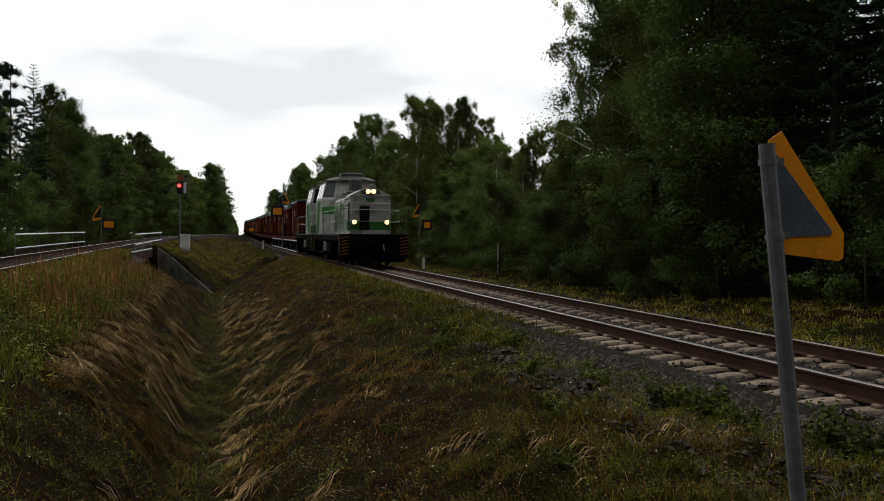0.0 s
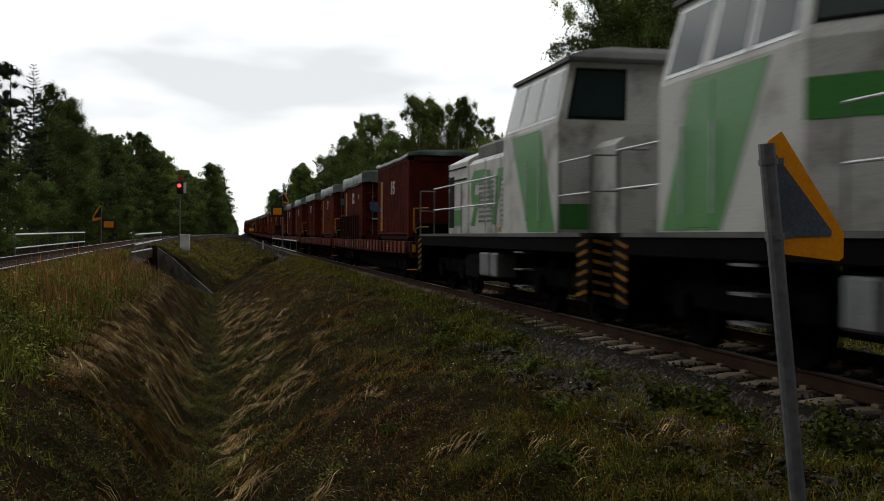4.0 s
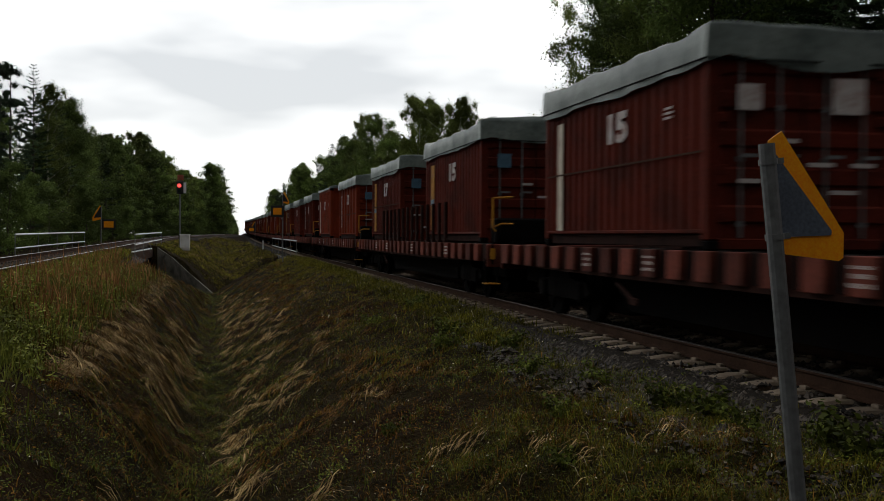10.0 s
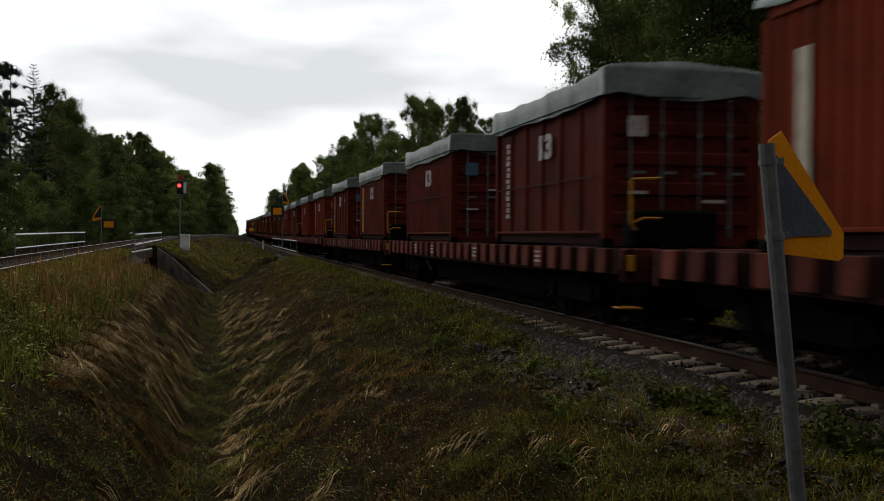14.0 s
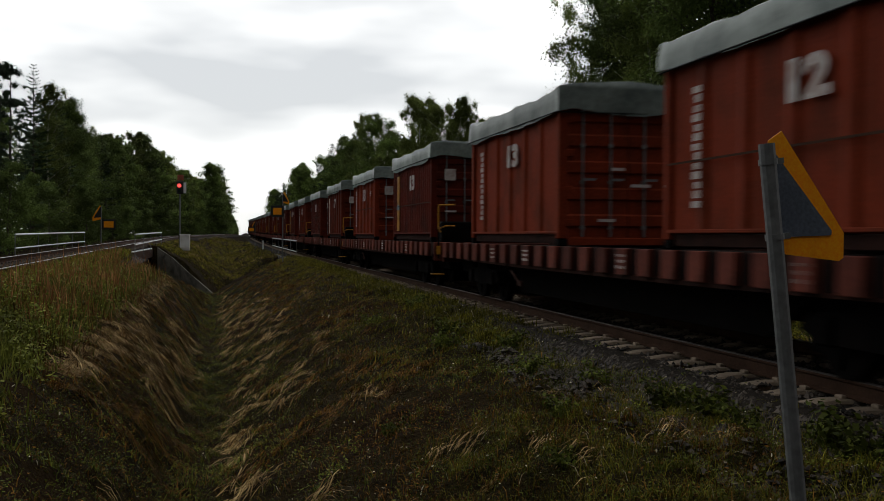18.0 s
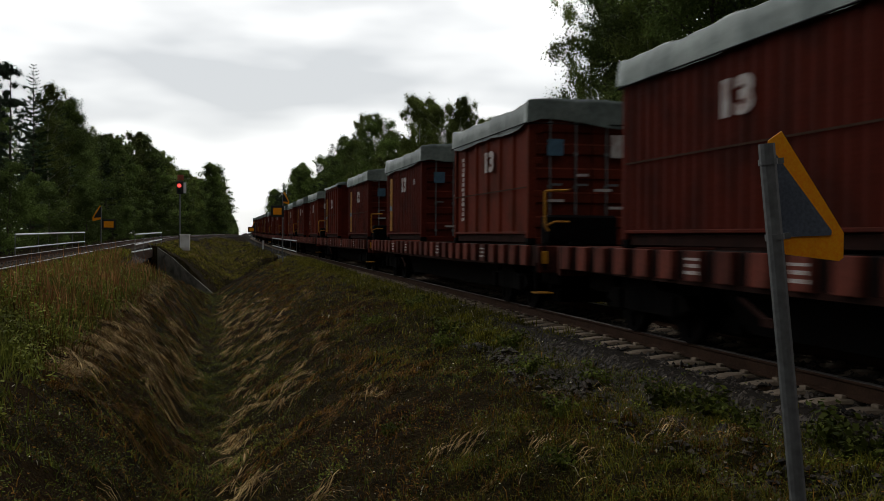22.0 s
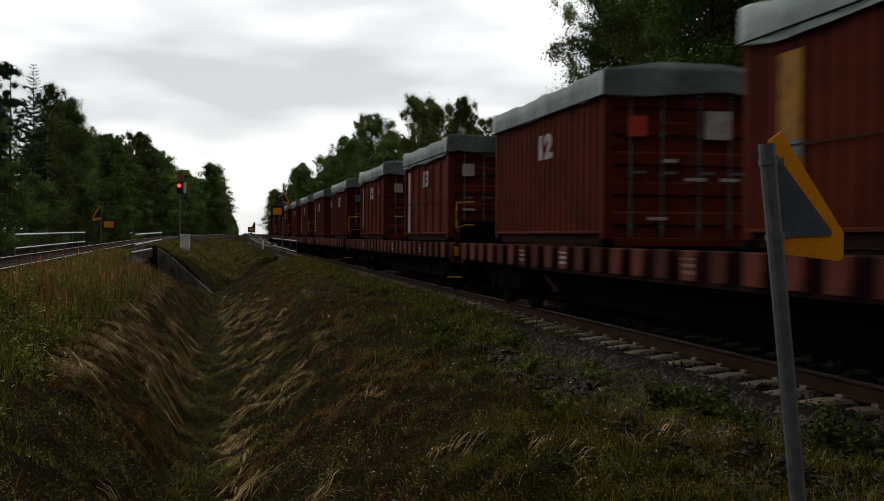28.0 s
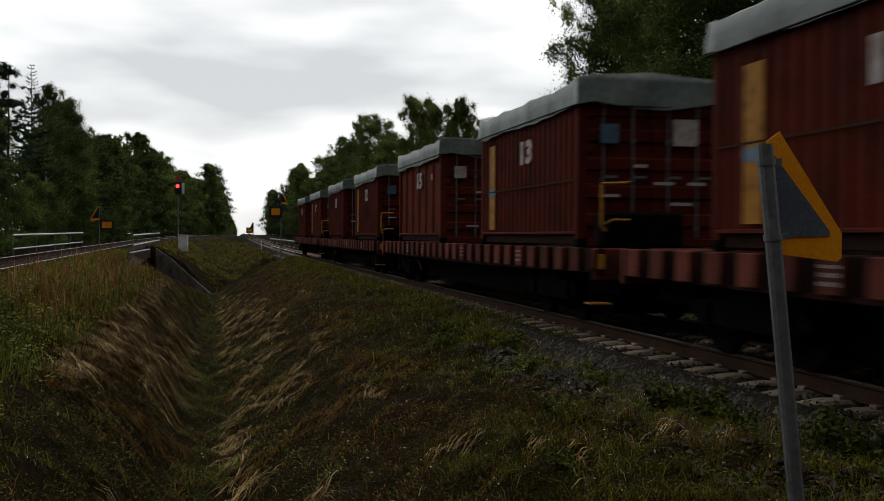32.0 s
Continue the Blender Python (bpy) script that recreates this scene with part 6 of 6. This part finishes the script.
def scatter(n, x0, x1, y0, y1, seed, power=1.6, patch=0.0, scale=0.5):
    r = np.random.RandomState(seed)
    x = x0 + (x1 - x0) * r.rand(n)
    y = y0 + (y1 - y0) * r.rand(n) ** power
    if patch:
        k = np.sin(x * scale * 3.1 + seed) * np.sin(y * scale * 1.9 + seed * 2) + 0.6 * np.sin(x * scale * 7 + y * scale * 5)
        keep = k > patch
        x, y = x[keep], y[keep]
    return x, y


def tufts(n, per, x0, x1, y0, y1, seed, power=1.8, patch=0.0, scale=0.5, spread=0.05):
    """Feet of blades gathered in tufts."""
    x, y = scatter(n, x0, x1, y0, y1, seed, power, patch, scale)
    r = np.random.RandomState(seed + 50)
    x, y = np.repeat(x, per), np.repeat(y, per)
    k = spread * (1 + y / 25)
    return x + r.randn(len(x)) * k, y + r.randn(len(y)) * k


def low_leaves(name, label, mat, xs, ys, size, up, seed):
    """Small broad leaves close to the soil."""
    r = np.random.RandomState(seed)
    n = len(xs)
    c = np.stack([xs, ys, height(xs, ys) + up * r.rand(n) ** 1.5], 1)
    a = r.randn(n, 3) * np.array([1, 1, 0.45])
    a /= np.linalg.norm(a, axis=1)[:, None]
    b = np.cross(a, r.randn(n, 3) * 0.5 + np.array([0, 0, 1.0]))
    b /= np.linalg.norm(b, axis=1)[:, None] + 1e-6
    s = (size * (0.5 + r.rand(n)))[:, None]
    v = np.stack([c - a * s, c + b * s * 0.45, c + a * s, c - b * s * 0.45], 1).reshape(-1, 3)
    ob = new(name, fast_mesh(name, v, np.arange(n * 4).reshape(-1, 4), mat))
    return tagged(ob, label, "weeds", kind="stuff")


# where the green, the brown and the straw lie, in plan: x, y and radii
GREEN = [(3.9, 15.0, 0.9, 3.2), (3.4, 20.5, 1.0, 2.6), (4.5, 9.2, 0.6, 1.5), (1.0, 21.5, 0.6, 2.4), (0.6, 26.0, 0.7, 3.0), (2.6, 9.0, 0.5, 0.9), (3.2, 7.0, 0.7, 0.8), (-0.2, 24.0, 0.35, 14.0), (4.6, 28.0, 0.6, 6.0), (-1.4, 10.5, 0.6, 1.4), (4.7, 12.3, 0.35, 1.0)]
BROWN = [(2.0, 12.0, 0.9, 1.8), (1.9, 9.4, 0.8, 1.2), (2.6, 16.5, 0.8, 2.0), (3.2, 11.0, 0.6, 1.0), (-1.5, 20.0, 0.5, 4.0), (-1.6, 27.0, 0.6, 4.0), (3.4, 27.0, 0.8, 4.0), (2.8, 40.0, 1.0, 8.0), (3.9, 7.9, 0.4, 0.7), (-1.0, 12.0, 0.6, 2.0)]
STRAW = [(-0.9, 19.5, 0.35, 2.8), (-0.75, 24.5, 0.4, 3.0), (-0.9, 29.5, 0.4, 2.6), (-1.5, 22.0, 0.4, 2.0), (1.4, 19.0, 0.4, 1.2), (2.4, 14.6, 0.4, 1.0), (1.5, 29.0, 0.6, 5.0), (2.4, 23.0, 0.5, 2.4), (1.2, 40.0, 0.8, 8.0), (2.9, 33.0, 0.6, 4.0), (0.7, 24.0, 0.3, 3.0)]

BARE = [(1.7, 10.4, 1.2, 3.0), (2.2, 12.8, 0.8, 1.8), (-1.1, 11.0, 1.0, 2.6)]

# short cover everywhere, thin enough to let the soil show between the tufts
blades("meadow_grass", "short mixed green and brown grass tufts on the embankment slope", M_GRASS, *thinned(*tufts(7000, 11, -2.6, 4.8, 4.2, 62, 1), BARE, 0.3, 1), 0.04, 0.15, 0.0042, 1, 0.9)
blades("meadow_grass", "fresh green grass in patches over the bank", M_WEED, *zoned(*tufts(9000, 11, -2.0, 5.1, 4.2, 62, 81, 1.6), GREEN, 0.22, 81), 0.04, 0.15, 0.0045, 81, 0.7)
blades("meadow_grass", "short brownish grass tufts over the shoulder of the bank", M_BROWN, *thinned(*zoned(*tufts(12000, 11, -2.2, 5.0, 4.2, 60, 8, 1.7), BROWN, 0.16, 8), BARE, 0.45, 9), 0.04, 0.16, 0.0045, 8, 0.8)
blades("meadow_grass", "yellow-green grass on the shoulder beside the sleepers", M_VERGE, *zoned(*tufts(7000, 11, 2.4, 5.35, 15, 66, 82, 1.3), [(4.2, 52.0, 1.2, 12.0)], 0.10, 82), 0.05, 0.17, 0.0055, 82, 0.8)
# long dead grass combed down both slopes of the ditch
swathes("long straw-coloured dead grass combed down the raised bank", M_STRAW, 2300, 22, -2.2, -0.35, 14.5, 54, (0.90, 0.30), 2, 0.12, 0.40, STRAW, 0.18)
swathes("long brown dead grass combed down the raised bank", M_BROWN, 260, 28, -2.3, -0.4, 13, 58, (0.90, 0.30), 12, 0.15, 0.35)
swathes("long straw-coloured dead grass combed down the track bank", M_STRAW, 520, 14, 0.2, 3.2, 13, 60, (-0.80, -0.50), 42, 0.12, 0.36, STRAW, 0.12)
swathes("long brown dead grass combed down the track bank", M_BROWN, 300, 26, 0.2, 3.4, 14, 62, (-0.80, -0.50), 52, 0.12, 0.3)
swathes("loose dry straw at the foot of the cross bank", M_STRAW, 30, 22, -1.3, 4.4, 7.6, 11.5, (0.9, 0.1), 62, 0.12, 0.3)
swathes("pale flattened straw strip over the ditch slope", M_STRAW, 5, 20, 0.75, 1.7, 17.5, 22.5, (0.55, 0.80), 72, 0.3, 0.6)
blades("ditch_grass", "fresh green grass along the bottom of the ditch", M_WEED, *tufts(900, 10, -0.6, 0.35, 8, 60, 13, 1.4, 0.25, 0.9, 0.09), 0.06, 0.22, 0.005, 13, 0.8)
blades("tall_weeds", "brown seeding weeds among the green on the raised bank", M_BROWN, *tufts(700, 12, -3.75, -2.1, 9, 44, 33, 1.3, -0.3, 0.5, 0.08), 0.15, 0.45, 0.006, 33, 0.4)
blades("tall_weeds", "taller green weeds on the raised bank", M_BANK, *tufts(2400, 12, -3.75, -2.2, 9, 40, 3, 1.4, -0.4, 0.4, 0.08), 0.12, 0.40, 0.008, 3, 0.4)
low_leaves("tall_weeds", "leafy green weeds on the raised bank", M_BANK, *tufts(2600, 14, -3.75, -2.2, 9, 44, 23, 1.4, -0.5, 0.4, 0.12), 0.030, 0.34, 23)
low_leaves("low_weeds", "small leafy weeds and moss on the bank", M_WEED, *zoned(*tufts(13000, 10, -2.2, 5.0, 4.2, 45, 24, 2.0, 0, 0.4, 0.07), GREEN, 0.34, 24), 0.014, 0.10, 24)
low_leaves("withered_leaves", "brown withered leaves between the grass", M_BROWN, *zoned(*tufts(12000, 9, -2.4, 5.0, 4.2, 45, 25, 2.0, 0, 0.5, 0.10), BROWN, 0.25, 25), 0.015, 0.08, 25)
# pale flecks stand in for glints off leaves and straw facing the sky
low_leaves("pale_litter", "scattered pale specks for glints on leaves and straw", M_PALE, *scatter(2600, -2.4, 5.2, 4.2, 38, 26, 1.9), 0.015, 0.10, 26)
blades("verge_grass", "yellow-green grass between the track and the wood", M_VERGE, *tufts(7000, 11, 8.15, 18.5, 10, 75, 5, 1.4, -0.9), 0.05, 0.18, 0.009, 5, 0.7)
blades("verge_grass", "dry yellow grass between the track and the wood", M_STRAW, *tufts(900, 11, 8.6, 16.0, 10, 75, 6, 1.4, -0.2), 0.06, 0.22, 0.008, 6, 0.6)
low_leaves("verge_weeds", "small green weeds between the track and the wood", M_WEED, *tufts(3600, 10, 8.3, 17.5, 10, 60, 27, 1.5, -0.3, 0.4, 0.12), 0.022, 0.14, 27)
blades("dead_stalks", "rust-brown dead weed stalks on the raised bank", M_RUSTY, *tufts(420, 16, -3.75, -2.4, 17, 42, 7, 1.0, 0.15, 0.9, 0.14), 0.25, 0.70, 0.010, 7, 0.25)
blades("shoulder_grass", "brown and green grass over the far ballast shoulder", M_GRASS, *tufts(3000, 12, 4.3, 5.40, 15.5, 64, 34, 1.3, -0.8, 0.5), 0.06, 0.22, 0.007, 34, 0.6)
blades("near_grass", "sparse green and straw-coloured grass at the foot of the sign", M_GRASS, *tufts(1150, 10, 2.0, 5.2, 5.0, 10.5, 91, 1.0, -0.6, 0.8, 0.05), 0.05, 0.20, 0.0030, 91, 0.8)
blades("near_grass", "yellow-green grass tufts near the sign post", M_VERGE, *tufts(300, 10, 2.0, 5.0, 5.5, 11, 92, 1.0, 0.0, 0.8, 0.06), 0.06, 0.24, 0.0030, 92, 0.7)
low_leaves("ditch_weeds", "low green weeds along the ditch and its slopes", M_WEED, *tufts(2600, 12, -1.4, 1.4, 9, 58, 29, 1.4, 0.2, 0.8, 0.10), 0.018, 0.14, 29)
blades("near_grass", "withered brown grass near the sign post", M_BROWN, *tufts(900, 10, 1.4, 5.0, 5.5, 11, 93, 1.0, -0.2, 0.9, 0.06), 0.04, 0.16, 0.0030, 93, 0.9)
blades("shoulder_grass", "sparse grass creeping over the ballast edge", M_GRASS, *tufts(900, 11, 4.3, 5.15, 5.0, 18, 94, 1.2, -0.1, 0.9, 0.05), 0.05, 0.20, 0.0042, 94, 0.7)
low_leaves("ballast_weeds", "small green weeds creeping over the ballast edge", M_WEED, *tufts(800, 10, 4.2, 5.25, 5.0, 20, 95, 1.2, 0.1, 0.9, 0.08), 0.016, 0.12, 95)
blades("pale_stalks", "scattered pale dry stalks in the grass", M_PALE, *scatter(420, -2.2, 5.0, 4.5, 40, 9, 2.0), 0.08, 0.26, 0.004, 9, 1.1, 1)
blades("track_bank_grass", "rough grass along the edge of the raised track", M_VERGE, *tufts(2600, 12, -4.15, -3.3, 12, 50, 35, 1.2, -0.9, 0.5, 0.10), 0.10, 0.34, 0.009, 35, 0.5)
blades("field_grass", "yellow-green meadow grass between the tracks beyond the brook", M_VERGE, *tufts(5200, 9, -3.6, 4.6, 69, 190, 14, 1.4, -0.5, 0.2, 0.12), 0.06, 0.20, 0.016, 14, 0.8)
blades("field_grass", "brownish meadow grass between the tracks beyond the brook", M_GRASS, *tufts(4200, 9, -3.6, 4.6, 68, 190, 16, 1.4, -0.9, 0.2, 0.12), 0.06, 0.22, 0.016, 16, 0.8)
blades("field_grass", "dry yellow meadow grass between the tracks beyond the brook", M_STRAW, *tufts(1000, 9, -3.6, 4.2, 72, 190, 15, 1.3, -0.1, 0.2, 0.10), 0.10, 0.32, 0.014, 15, 0.6)


def weed_plant(seed):
    """A low bushy weed: a few stems with small leaves."""
    rng = random.Random(seed)
    t = thing("bushy_weed", "low bushy green weed growing at the ballast edge", "weed", "weeds at the ballast edge")
    b = Build()
    cents = []
    for k in range(9):
        a, ln = rng.random() * 6.283, rng.uniform(0.12, 0.30)
        tip = Vector((math.cos(a) * ln * 0.7, math.sin(a) * ln * 0.7, ln * rng.uniform(0.5, 1.0)))
        b.rod((0, 0, -0.03), tip, 0.004, 0.002, 4, caps=False)
        for w in (0.4, 0.6, 0.8, 1.0):
            cents.append(tuple(tip * w))
    part("stems", b, M_BARK, t)
    v, f = leaves(cents, 10, 0.07, 0.022, seed)
    part("foliage", fast_mesh("foliage", v, f, M_WEED), None, t)
    return t


WEEDS = [weed_plant(s) for s in (3, 8, 15)]
rng = random.Random(4)
for k, (x, y, s) in enumerate([(4.55, 10.0, 1.3), (4.7, 9.3, 1.5), (4.9, 7.6, 1.4), (4.75, 7.0, 1.5), (4.5, 8.3, 1.0), (4.3, 11.5, 1.1), (4.4, 15.5, 1.2), (3.9, 13, 1.2), (3.7, 17, 1.4), (4.2, 19, 1.3),
                               (4.6, 6.3, 1.2), (5.0, 6.0, 1.3), (3.4, 10, 1.0), (2.8, 8.2, 0.8), (3.2, 22, 1.3), (4.5, 24, 1.3), (1.4, 9.0, 0.8), (2.0, 12, 0.9), (9.4, 15, 1.6), (10.5, 18, 1.8)]):
    ob = WEEDS[k] if k < 3 else copy_thing(WEEDS[k % 3], Matrix())
    ob.matrix_basis = pose(x, y, float(height(x, y)), 0, 0, rng.uniform(0, 360))
    ob.scale = (s, s, s)
def wheel_rows(y0, axle, r, local):
    """A wheelset turns while it rolls past the camera, in its thing's space."""
    rows, turn, t, dt = [], 0.0, 0.0, 0.05
    start = next((k * 0.5 for k in range(64) if y0 + (axle if local is None else -axle) - run(k * 0.5) < 42), None)
    if start is None:
        return None
    end = min(start + 4.5, 32.0)
    rows.append((0.0, pose(0, axle, r)))
    t = start
    while t < end - 1e-6:
        a = math.degrees((run(t) - run(start)) / r)
        rows.append((t, pose(0, axle, r) @ pose(0, 0, 0, a if local is None else -a)))
        t = round(t + dt, 3)
    rows = rows[1:] if start == 0 else rows
    rows.append((32.0, rows[-1][1])) if rows[-1][0] < 31.99 else None
    return rows


def motions():
    for ob, y0, local in MOVING:
        walk(ob, [(t, on_line(y0 - run(t)) @ (local or Matrix())) for t in TIMES])
        for w in ob.children:
            if w.name.startswith("wheelset"):
                rows = wheel_rows(y0, w.location.y, w.location.z, local)
                if rows:
                    walk(w, rows)


motions()
